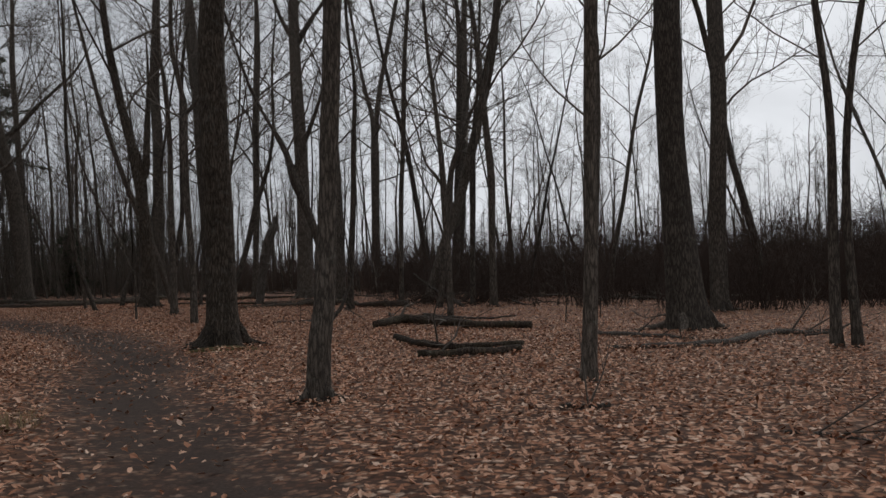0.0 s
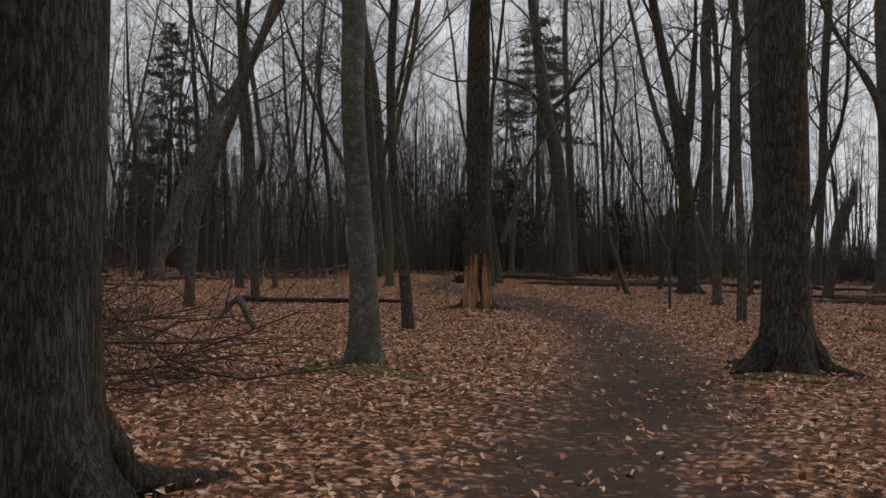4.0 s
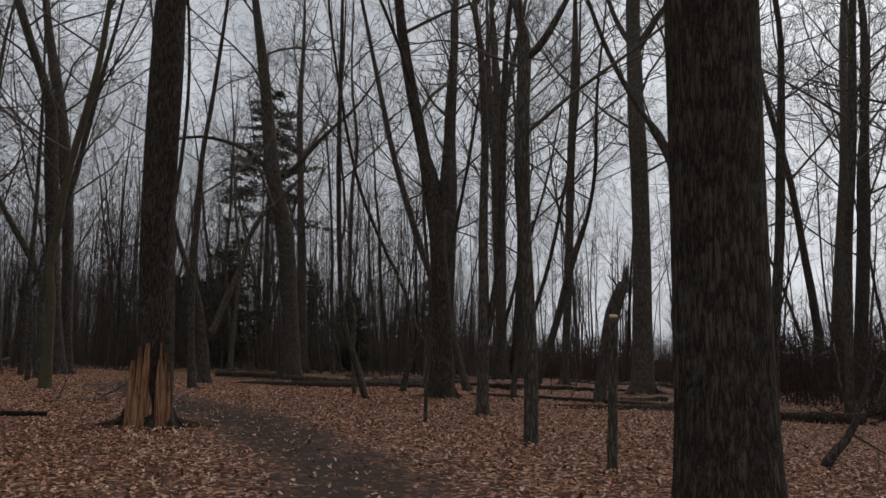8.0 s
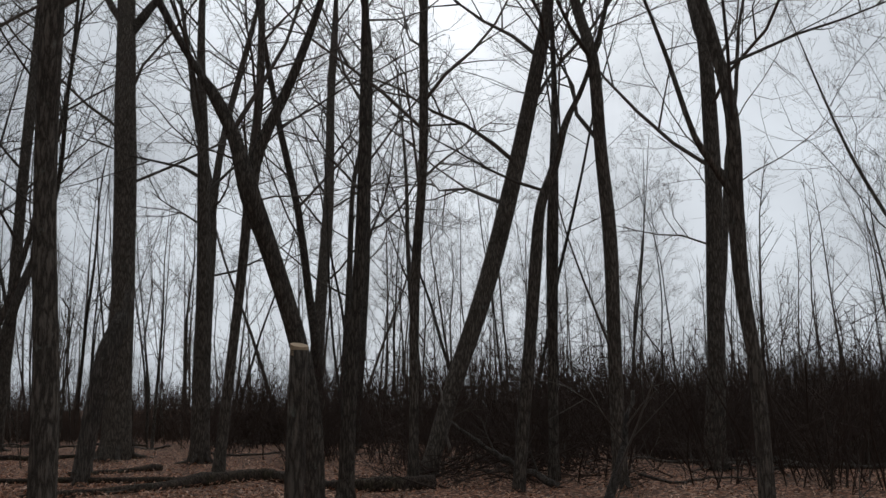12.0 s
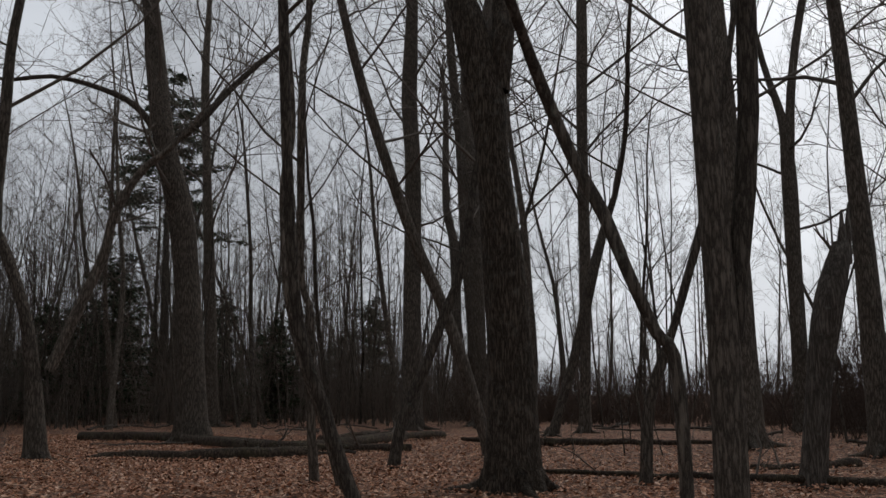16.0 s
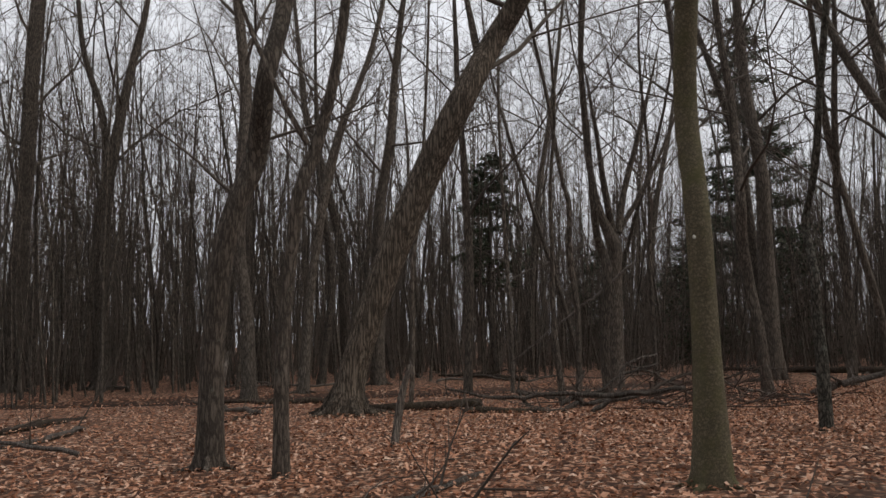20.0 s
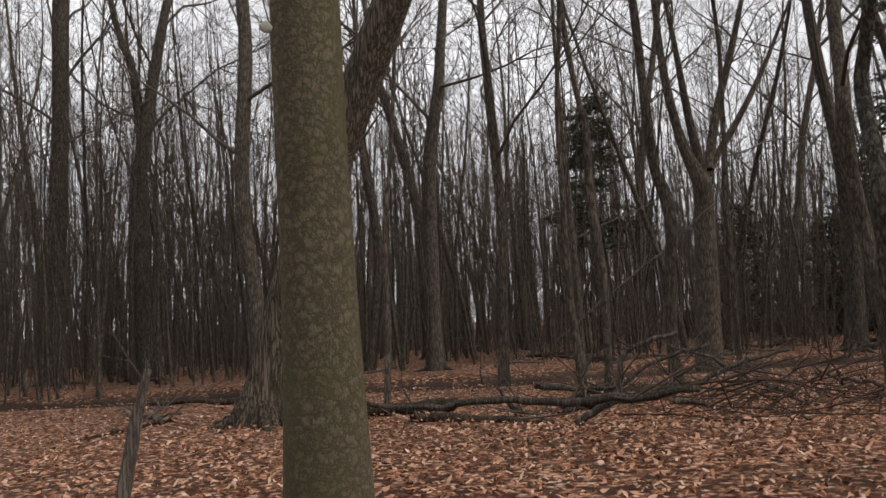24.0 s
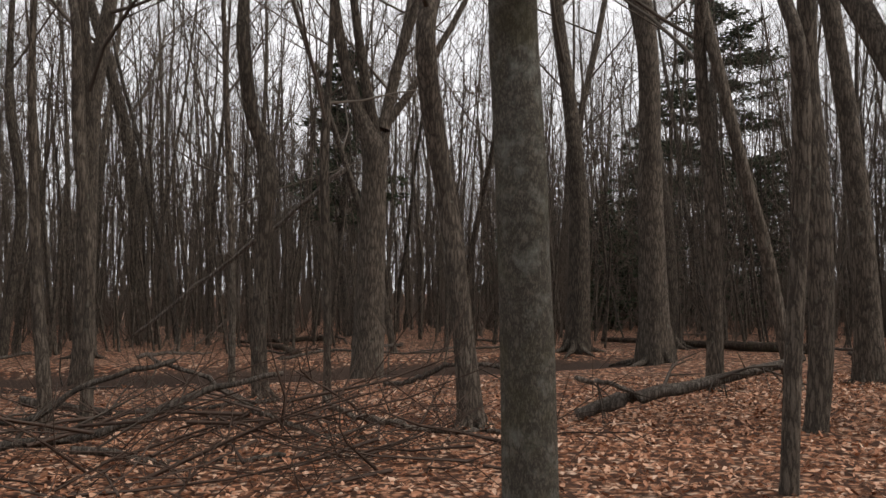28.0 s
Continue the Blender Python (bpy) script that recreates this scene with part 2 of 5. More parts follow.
def creek_x(y):
    return CREEK - 0.9 * math.sin((y - 26) * 0.16) - 0.012 * (y - 26) ** 2


def height(x, y):
    """Level of the forest floor, for numbers or arrays."""
    z = BASE[0] + BASE[1] * 0.3 * (np.clip(x, -45, 15) + 15) / 15 + BASE[2] * 0.3 * (np.clip(y, -8, 52) - 22) / 15
    for cx, cy, s, a in HILLS:
        z = z + a * np.exp(-((x - cx) ** 2 + (y - cy) ** 2) / (2 * s * s))
    return z


def cut(x, y):
    """How far the creek bed and the pond lie under the floor."""
    cx = CREEK - 0.9 * np.sin((y - 26) * 0.16) - 0.012 * (np.clip(y, -10, 60) - 26) ** 2
    z = 0.6 * np.exp(-((x - cx) / 1.5) ** 4) / (1 + np.exp((y - 37) / 0.8))
    return z + 0.35 * np.exp(-(((x - 13) / 6) ** 2 + ((y - 36) / 7) ** 2) ** 2)


TRAIL = [(0.6, -6.0), (0.35, -2.5)] + [(p[1], p[2]) for p in PATH[::2]] + [(-22.5, 36.8), (-27, 43), (-33, 50)]


LEG = np.array([(a, b, c - a, d - b) for (a, b), (c, d) in zip(TRAIL, TRAIL[1:])])


def trail_distance(x, y):
    if np.size(x) == 1:
        px, py = float(x), float(y)
        k = np.clip(((px - LEG[:, 0]) * LEG[:, 2] + (py - LEG[:, 1]) * LEG[:, 3]) / (LEG[:, 2] ** 2 + LEG[:, 3] ** 2 + 1e-9), 0, 1)
        return np.hypot(px - LEG[:, 0] - k * LEG[:, 2], py - LEG[:, 1] - k * LEG[:, 3]).min()
    best = np.full(np.shape(x), 1e9)
    for (ax, ay), (bx, by) in zip(TRAIL, TRAIL[1:]):
        dx, dy = bx - ax, by - ay
        k = np.clip(((x - ax) * dx + (y - ay) * dy) / (dx * dx + dy * dy + 1e-9), 0, 1)
        best = np.minimum(best, np.hypot(x - ax - k * dx, y - ay - k * dy))
    return best


def walk_distance(x, y):
    """Distance from the part of the trail that is walked."""
    leg = LEG[:-3]
    k = np.clip(((x - leg[:, 0]) * leg[:, 2] + (y - leg[:, 1]) * leg[:, 3]) / (leg[:, 2] ** 2 + leg[:, 3] ** 2 + 1e-9), 0, 1)
    return float(np.hypot(x - leg[:, 0] - k * leg[:, 2], y - leg[:, 1] - k * leg[:, 3]).min())


def mesh_object(name, verts, faces, mat, smooth=True, parent=None):
    me = bpy.data.meshes.new(name)
    me.from_pydata(verts, [], faces)
    if smooth:
        me.polygons.foreach_set("use_smooth", np.ones(len(me.polygons), dtype=bool))
    me.materials.append(mat)
    ob = new(name, me)
    if parent is not None:
        ob.parent = parent
    return ob


def quick_mesh(name, verts, faces, mat, smooth=True, parent=None):
    """A mesh from arrays: verts (n, 3), faces (m, k) all of k corners."""
    me = bpy.data.meshes.new(name)
    k = faces.shape[1]
    me.vertices.add(len(verts))
    me.vertices.foreach_set("co", np.ascontiguousarray(verts, dtype=np.float32).ravel())
    me.loops.add(faces.size)
    me.loops.foreach_set("vertex_index", np.ascontiguousarray(faces, dtype=np.int32).ravel())
    me.polygons.add(len(faces))
    me.polygons.foreach_set("loop_start", np.arange(0, faces.size, k, dtype=np.int32))
    me.polygons.foreach_set("use_smooth", np.full(len(faces), smooth, dtype=bool))
    me.update(calc_edges=True)
    me.validate()
    me.materials.append(mat)
    ob = new(name, me)
    if parent is not None:
        ob.parent = parent
    return ob


def ground_sheet():
    near_x, near_y = np.arange(-62, 34, 0.4), np.arange(-14, 74, 0.4)
    far = np.array([6, 14, 30, 70, 160, 400, 900, 2000.0])
    xs = np.concatenate([near_x[0] - far[::-1], near_x, near_x[-1] + far])
    ys = np.concatenate([near_y[0] - far[::-1], near_y, near_y[-1] + far])
    gx, gy = np.meshgrid(xs, ys, indexing="ij")
    gz = height(gx, gy) - cut(gx, gy)
    rough = np.array([noise.noise((x * 0.55, y * 0.55, 0.3)) for x, y in zip(gx.ravel(), gy.ravel())]).reshape(gx.shape)
    gz = gz + 0.035 * rough
    td = trail_distance(gx, gy)
    gz = gz - 0.05 * np.exp(-(td / 0.7) ** 2)
    verts = np.stack([gx, gy, gz], -1).reshape(-1, 3)
    i, j = np.meshgrid(np.arange(len(xs) - 1), np.arange(len(ys) - 1), indexing="ij")
    a = (i * len(ys) + j).ravel()
    ob = quick_mesh("ground", verts, np.stack([a, a + len(ys), a + len(ys) + 1, a + 1], -1), GROUND)
    at = ob.data.attributes.new("trodden", 'FLOAT', 'POINT')
    worn = 0.9 * np.clip(1.3 - td / 1.05, 0, 1) + 1.3 * np.clip(cut(gx, gy) / 0.25, 0, 1)
    at.data.foreach_set("value", worn.ravel().astype(np.float32))
    return tagged(ob, "leaf-covered forest floor with a trodden dirt trail", "ground", kind="structure")


ground_sheet()
tagged(mesh_object("water", [(13 + 7 * math.cos(a), 36 + 8 * math.sin(a), 0.08) for a in np.linspace(0, 6.283, 28)[:-1]], [tuple(range(27))], WATER),
       "shallow dark pool among the trees", "water", kind="structure")


# ---- tubes: stems, limbs and twigs ----
class Tubes:
    """Gathers tapering stems, many at once, and makes one mesh of them."""

    def __init__(self):
        self.batches = {}

    def add(self, pts, radii, sides):
        self.batches.setdefault((len(pts), sides), []).append(np.concatenate([np.asarray(pts, float), np.asarray(radii, float)[:, None]], 1))

    def add_many(self, pts, radii, sides):
        self.batches.setdefault((pts.shape[1], sides), []).extend(np.concatenate([pts, radii[:, :, None]], 2))

    def arrays(self):
        vs, fs, at = [], [], 0
        for (n, k), items in self.batches.items():
            arr = np.array(items)
            p, rad = arr[:, :, :3], arr[:, :, 3]
            tan = np.gradient(p, axis=1)
            tan /= np.linalg.norm(tan, axis=2, keepdims=True) + 1e-9
            ref = np.where(np.abs(tan[:, :1, 2:3]) > 0.9, np.array([1.0, 0, 0]), np.array([0, 0, 1.0]))
            u = np.cross(np.broadcast_to(ref, tan.shape), tan)
            u /= np.linalg.norm(u, axis=2, keepdims=True) + 1e-9
            v = np.cross(tan, u)
            ang = np.arange(k) * 2 * np.pi / k
            ring = p[:, :, None] + rad[:, :, None, None] * (u[:, :, None] * np.cos(ang)[None, None, :, None] + v[:, :, None] * np.sin(ang)[None, None, :, None])
            B = len(items)
            idx = (np.arange(B)[:, None, None] * n + np.arange(n - 1)[None, :, None]) * k + np.arange(k)[None, None]
            nxt = (np.arange(B)[:, None, None] * n + np.arange(n - 1)[None, :, None]) * k + (np.arange(k) + 1)[None, None] % k
            f = np.stack([idx, nxt, nxt + k, idx + k], -1).reshape(-1, 4) + at
            vs.append(ring.reshape(-1, 3))
            fs.append(f)
            at += B * n * k
        return np.concatenate(vs), np.concatenate(fs)

    def mesh(self, name, mat, parent=None):
        v, f = self.arrays()
        return quick_mesh(name, v, f, mat, True, parent)


def smooth_line(pts, steps):
    """A Catmull-Rom line through rows of numbers."""
    p = np.asarray(pts, float)
    p = np.vstack([2 * p[0] - p[1], p, 2 * p[-1] - p[-2]])
    out = []
    for i in range(1, len(p) - 2):
        for t in np.arange(steps) / steps:
            a, b, c, d = p[i - 1:i + 3]
            out.append(0.5 * (2 * b + (c - a) * t + (2 * a - 5 * b + 4 * c - d) * t * t + (3 * b - a - 3 * c + d) * t ** 3))
    out.append(p[-2])
    return np.array(out)


def grow(tubes, rng, start, way, length, radius, level, droop=0.0):
    """A limb with its side branches and twigs. Limbs turn up towards the light."""
    n = (6, 4, 3)[level]
    w = np.array(way, float)
    w /= np.linalg.norm(w)
    turn = rng.normal(0, (0.16, 0.18, 0.2)[level], (n, 3))
    turn[:, 2] += 0.07 - droop
    ways = w + np.cumsum(turn, 0)
    ways /= np.linalg.norm(ways, axis=1, keepdims=True)
    pts = np.vstack([start, start + np.cumsum(ways[:-1] * (length / (n - 1)), 0)])
    tubes.add(pts, radius * np.linspace(1, 0.3, n), (6, 4, 3)[level])
    count = (rng.integers(5, 8), rng.integers(4, 6), rng.integers(3, 5))[level]
    k = 0.25 + 0.75 * (np.arange(count) + rng.random(count)) / count
    i = np.minimum((k * (n - 1)).astype(int), n - 2)
    f = (k * (n - 1) - i)[:, None]
    q = pts[i] * (1 - f) + pts[i + 1] * f
    along = ways[i]
    side = np.cross(along, rng.normal(0, 1, (count, 3)))
    side /= np.linalg.norm(side, axis=1, keepdims=True) + 1e-9
    a = np.radians(rng.uniform(28, 62, count))[:, None]
    go = along * np.cos(a) + side * np.sin(a)
    reach = length * rng.uniform(0.38, 0.62, count) * (1.15 - 0.5 * k)
    if level == 2:
        go[:, 2] += 0.15 - droop
        tips = q + go * reach[:, None]
        for c in range(count):
            tubes.add((q[c], tips[c]), (max(radius * 0.42, 0.003), 0.002), 3)
        return
    thick = np.maximum(radius * rng.uniform(0.36, 0.5, count), 0.004)
    for c in range(count):
        grow(tubes, rng, q[c], go[c], reach[c], thick[c], level + 1, droop)


def crown(rng, line, radii, top, first=0.3, limbs=9, spread=1.0, tubes=None, level=0):
    """Limbs along the upper part of a stem given as a line of points."""
    tubes = tubes or Tubes()
    line = np.asarray(line)
    lens = np.concatenate([[0], np.cumsum(np.linalg.norm(np.diff(line, axis=0), axis=1))])
    total = lens[-1]
    turn = rng.random() * 6.28
    for c in range(limbs):
        k = first + (1 - first) * (c + rng.random() * 0.8) / limbs
        s = k * total
        q = np.array([np.interp(s, lens, line[:, a]) for a in range(3)])
        r = float(np.interp(s, lens, radii))
        turn += 2.4 + rng.normal(0, 0.4)
        up = rng.uniform(0.2, 1.1) + 0.4 * k
        way = np.array([math.cos(turn), math.sin(turn), up])
        length = spread * total * rng.uniform(0.2, 0.34) * (1.2 - 0.65 * k)
        grow(tubes, rng, q, way, length, min(r * rng.uniform(0.25, 0.42), 0.05), level)
    return tubes


def stem_tube(line, radii, sides, rng, flare=0.0, bumps=0.06):
    """One stem with uneven girth, buttressed at the foot."""
    line, radii = np.asarray(line), np.asarray(radii)
    tan = np.gradient(line, axis=0)
    tan /= np.linalg.norm(tan, axis=1, keepdims=True)
    u = np.cross(np.array([0, 1.0, 0.03]), tan)
    u /= np.linalg.norm(u, axis=1, keepdims=True)
    v = np.cross(tan, u)
    ang = np.arange(sides) * 2 * np.pi / sides
    ph = rng.random(4) * 6.28
    lobes = rng.integers(4, 7)
    h = line[:, 2] - line[0, 2]
    r0 = radii[min(3, len(radii) - 1)]
    rad = radii[:, None] * (1 + bumps * (np.sin(ang * 2 + ph[0] + h[:, None] * 0.9) * 0.6 + np.sin(ang * 3 + ph[1] - h[:, None] * 1.7) * 0.4))
    if flare:
        fall = np.exp(-np.maximum(h, 0) / (0.9 * r0 + 0.06))[:, None]
        rad = rad + flare * r0 * fall * (0.12 + 0.5 * np.maximum(0, np.sin(ang * lobes / 1 + ph[2])) ** 1.5)[None]
    ring = line[:, None] + rad[:, :, None] * (u[:, None] * np.cos(ang)[None, :, None] + v[:, None] * np.sin(ang)[None, :, None])
    n, k = len(line), sides
    i, j = np.meshgrid(np.arange(n - 1), np.arange(k), indexing="ij")
    a, b = (i * k + j).ravel(), (i * k + (j + 1) % k).ravel()
    faces = np.stack([a, b, b + k, a + k], -1)
    verts = ring.reshape(-1, 3)
    # closed top
    verts = np.vstack([verts, line[-1] + tan[-1] * radii[-1] * 0.3])
    top = len(verts) - 1
    cap = np.array([[(n - 1) * k + q, (n - 1) * k + (q + 1) % k, top, top] for q in range(k)])
    return verts, faces, cap


def stem_mesh(name, line, radii, sides, rng, mat, parent, flare=0.0):
    v, f, cap = stem_tube(line, radii, sides, rng, flare)
    faces = [tuple(q) for q in f.tolist()] + [tuple(q[:3]) for q in cap.tolist()]
    return mesh_object(name, v.tolist(), faces, mat, True, parent)


LOOKS = {
    "": (BARK, "tall bare grey-barked tree rising from dead leaves", "tree", 1.0),
    "oak": (BARK_OAK, "thick old oak with deeply furrowed dark bark", "oak tree", 1.2),
    "moss": (BARK_MOSS, "smooth-barked tree with green moss and pale lichen", "tree", 1.1),
    "lichen": (BARK_LICHEN, "grey tree with dark bark, pale lichen and some moss", "tree", 1.1),
    "plate": (BARK_PLATE, "tree with flaking plated grey bark", "tree", 0.7),
    "lean": (BARK_LEAN, "strongly leaning tree with long ridged bark", "leaning tree", 0.9),
    "wound": (BARK_OAK, "tree with its foot split open to pale heartwood", "damaged tree", 0.25),
    "snag": (DEAD, "broken dead trunk standing among the trees", "dead snag", 0.5),
    "cut": (BARK, "tall narrow stump cut off at head height", "tree stump", 0.4),
}
TAKEN = []
SEED = [100]


def roots(root, rng, line, radii, mat):
    """Surface roots running from the foot into the leaves."""
    r0, foot = radii[min(3, len(radii) - 1)], line[0] + np.array([0, 0, 0.15])
    turn = rng.random() * 6.28
    for c in range(rng.integers(5, 8)):
        turn += 6.28 / 6 + rng.normal(0, 0.25)
        reach = r0 * rng.uniform(1.8, 3.0)
        w = np.array([math.cos(turn), math.sin(turn), 0])
        side = np.array([-w[1], w[0], 0]) * rng.normal(0, 0.35)
        pts = np.array([foot + w * r0 * 0.55 + (0, 0, r0 * 1.7), foot + w * r0 * 1.0 + (0, 0, r0 * 0.75), foot + w * r0 * 1.45 + side * r0 * 0.4 + (0, 0, r0 * 0.22),
                        foot + w * reach + side * r0 + (0, 0, -0.01), foot + w * reach * 1.35 + side * r0 * 1.6 + (0, 0, -0.08)])
        stem_mesh("root", smooth_line(pts, 3), np.interp(np.linspace(0, 4, 13), range(5), r0 * np.array([0.22, 0.36, 0.27, 0.16, 0.07])), 8, rng, mat, root)


def hero(x, y, face, stems, look_="", ):
    """A tree at (x, y). Each stem is a row of (sideways, up, radius) in the upright plane that faces the heading face."""
    SEED[0] += 1
    rng = np.random.default_rng(SEED[0])
    mat, label, category, flare = LOOKS[look_]
    z0 = float(height(x, y) - cut(x, y))
    a = radians(face)
    right = np.array([math.cos(a), math.sin(a), 0])
    root = tagged(new({"oak": "oak_tree", "snag": "dead_snag", "cut": "tree_stump", "lean": "leaning_tree"}.get(look_, "bare_tree")), label, category)
    root.location = (x, y, z0)
    TAKEN.append((x, y))
    tubes = Tubes()
    away = np.array([-math.sin(a), math.cos(a), 0])
    for s_i, rows in enumerate(stems):
        rows = [list(r) for r in rows]
        wob = rng.normal(0, 0.05, len(rows)) * np.linspace(0, 2, len(rows))
        pts = [right * s + away * w * (0.5 + 0.1 * h) + np.array([0, 0, h]) for (s, h, r), w in zip(rows, wob)]
        rad = [r for s, h, r in rows]
        if s_i == 0:
            pts[0] = pts[0] + np.array([0, 0, -0.15])
        if look_ not in ("snag", "cut"):
            # on up beyond what the camera sees, thinning out
            way = pts[-1] - pts[-2]
            way /= np.linalg.norm(way)
            h, r = rows[-1][1], rad[-1]
            goal = max(h + 2.5, min(9 + 55 * rad[min(1, len(rad) - 1)], 21) + rng.uniform(-1.5, 1.5)) if s_i == 0 else h + max(2.0, 35 * r)
            step, gone = max(float(np.linalg.norm(pts[-1] - pts[-2])), 0.2), 0.0
            while gone < goal - h:
                step = min(step * 1.6, 3.5)
                gone += step
                way = way * 0.75 + np.array([rng.normal(0, 0.07), rng.normal(0, 0.07), 0.32]) * min(1.0, step / 2)
                way /= np.linalg.norm(way)
                pts.append(pts[-1] + way * step)
                rad.append(max(r * (1 - 0.85 * gone / (goal - h)), 0.0) + 0.006)
        line4 = smooth_line(np.c_[np.array(pts), rad], 4 if s_i == 0 else 3)
        line, radii = line4[:, :3], np.maximum(line4[:, 3], 0.004)
        big = radii[0] > 0.11
        stem_mesh("trunk" if s_i == 0 else "stem", line, radii, 20 if big else 12, rng, mat, root, flare if s_i == 0 else 0.0)
        if s_i == 0 and big and look_ not in ("snag", "cut"):
            roots(root, rng, line, radii, mat)
        if look_ not in ("snag", "cut"):
            n = 14 if s_i == 0 else 7
            crown(rng, line, radii, 0, 0.28 if s_i == 0 else 0.35, n, 0.95, tubes, 1 if s_i else 0)
        elif look_ == "snag":
            for c in range(2):
                grow(tubes, rng, line[-2 - 3 * c], (rng.normal(), rng.normal(), 0.8), 0.5, radii[-1] * 0.3, 2)
            for c in range(4):
                q = line[-1] + right * radii[-1] * rng.uniform(-0.7, 0.7) + away * radii[-1] * rng.uniform(-0.7, 0.7)
                up = np.array([rng.normal(0, 0.12), rng.normal(0, 0.12), 1.0]) * radii[-1] * rng.uniform(1.5, 5)
                stem_mesh("splinter", np.array([q - up * 0.4, q + up * 0.3, q + up]), radii[-1] * np.array([0.5, 0.4, 0.06]), 5, rng, mat, root)
    if tubes.batches:
        tagged(tubes.mesh("crown", TWIG, root), kind="stuff")
    if look_ == "wound":
        split_foot(root, rng, face, stems[0])
    if look_ == "cut":
        top, r = stems[0][-1], stems[0][-1][2]
        k = 18
        rim = [(right * (top[0] + 0.94 * r * math.cos(j * 6.283 / k)) + away * 0.94 * r * math.sin(j * 6.283 / k) + np.array([0, 0, top[1] + 0.3 * r + 0.012 + 0.3 * r * math.sin(j * 6.283 / k)])) for j in range(k)]
        low = [q - np.array([0, 0, 0.05]) for q in rim]
        mesh_object("cut_face", [tuple(q) for q in rim + low], [tuple(range(k))] + [(j, (j + 1) % k, k + (j + 1) % k, k + j)[::-1] for j in range(k)], SAWN, False, root)["label"] = "pale freshly sawn top"
    return root


def split_foot(root, rng, face, rows):
    """Long upright splinters of bared heartwood over the foot of the trunk."""
    a0 = radians(face - 90)
    foot = rows[0][2]
    for i in range(26):
        a = a0 + rng.uniform(-1.05, 0.85)
        h = rng.uniform(0.5, 1.75) * (1.0 - 0.35 * abs(a - a0))
        w = rng.uniform(0.025, 0.06)
        out = np.array([math.cos(a), math.sin(a), 0])
        side = np.array([-math.sin(a), math.cos(a), 0])
        r_low, r_top = foot * rng.uniform(1.0, 1.16) + 0.03, rows[1][2] * rng.uniform(0.98, 1.1) + 0.02
        verts = []
        for k, wide in ((0.0, 1.0), (0.3, 0.95), (0.65, 0.75), (1.0, 0.12)):
            r = r_low + (r_top - r_low) * min(1, k * h / 1.3)
            mid = out * r + side * rng.normal(0, 0.008) + np.array([0, 0, 0.02 + k * h])
            for d, q in ((-1, 0.0), (-0.5, 0.03), (0.5, 0.035), (1, 0.0), (0.5, -0.05), (-0.5, -0.05)):
                verts.append(tuple(mid + side * d * w * wide + out * q))
        faces = [(r0 * 6 + j, r0 * 6 + (j + 1) % 6, (r0 + 1) * 6 + (j + 1) % 6, (r0 + 1) * 6 + j) for r0 in range(3) for j in range(6)] + [(18, 19, 20, 21, 22, 23)]
        mesh_object("splinter", verts, faces, WOUND, False, root)
    t = Tubes()
    up = np.linspace(0, 1, 9)
    pts = [(out_a[0], out_a[1], 3.0 + 4.2 * k) for k, out_a in ((k, np.array([math.cos(a0 + 0.5 + 2.2 * k), math.sin(a0 + 0.5 + 2.2 * k)]) * (rows[2][2] * 1.12)) for k in up)]
    t.add(pts, np.linspace(0.035, 0.018, 9), 6)
    t.mesh("vine", DEAD, root)["label"] = "pale woody vine climbing the trunk"


# ---- the woods behind: a few grown forms, copied ----
def grown_tree(seed, tall, radius, limbs, name="bare_tree", first=0.35, spread=1.0):
    rng = np.random.default_rng(seed)
    root = tagged(new(name), "slender bare forest tree in the woods behind", "tree", "background trees")
    p, w, pts = np.zeros(3), np.array([rng.normal(0, 0.07), rng.normal(0, 0.07), 1.0]), []
    p[2] = -0.2
    n = 9
    for i in range(n):
        pts.append(p.copy())
        w = w + np.array([rng.normal(0, 0.07), rng.normal(0, 0.07), 0.05])
        w /= np.linalg.norm(w)
        p = p + w * tall / (n - 1)
    rad = radius * np.linspace(1.15, 0.08, n) ** 0.8
    line4 = smooth_line(np.c_[np.array(pts), rad], 2)
    stem_mesh("trunk", line4[:, :3], line4[:, 3], 8, rng, BARK if seed % 2 else BARK_DARK, root, 0.5)
    t = crown(rng, line4[:, :3], line4[:, 3], 0, first, limbs, spread)
    if seed % 3 == 0:
        # a second leader
        k = int(len(line4) * rng.uniform(0.3, 0.5))
        q, pts2, w = line4[k, :3].copy(), [], np.array([rng.normal(0, 0.5), rng.normal(0, 0.5), 1.0])
        for i in range(7):
            pts2.append(q.copy())
            w = w / np.linalg.norm(w) + np.array([0, 0, 0.25])
            q = q + w / np.linalg.norm(w) * tall * 0.09
        r2 = line4[k, 3] * np.linspace(0.7, 0.1, 7)
        stem_mesh("stem", smooth_line(np.array(pts2), 2), np.interp(np.linspace(0, 6, 13), range(7), r2), 8, rng, BARK if seed % 2 else BARK_DARK, root)
        crown(rng, np.array(pts2), r2, 0, 0.3, 6, 1.2, t, 1)
    tagged(t.mesh("crown", TWIG, root), kind="stuff")
    return root


def free(x, y, gap, trail):
    return all((x - a) ** 2 + (y - b) ** 2 > gap * gap for a, b in TAKEN) and trail_distance(np.array(x), np.array(y)) > trail


def in_woods(x, y):
    """How thick the wood stands: thinner out to the open ground in the east."""
    edge = 1 / (1 + math.exp((x - 2 + 0.5 * max(0.0, y - 24)) / 4.0))
    return 0.22 + 0.78 * edge


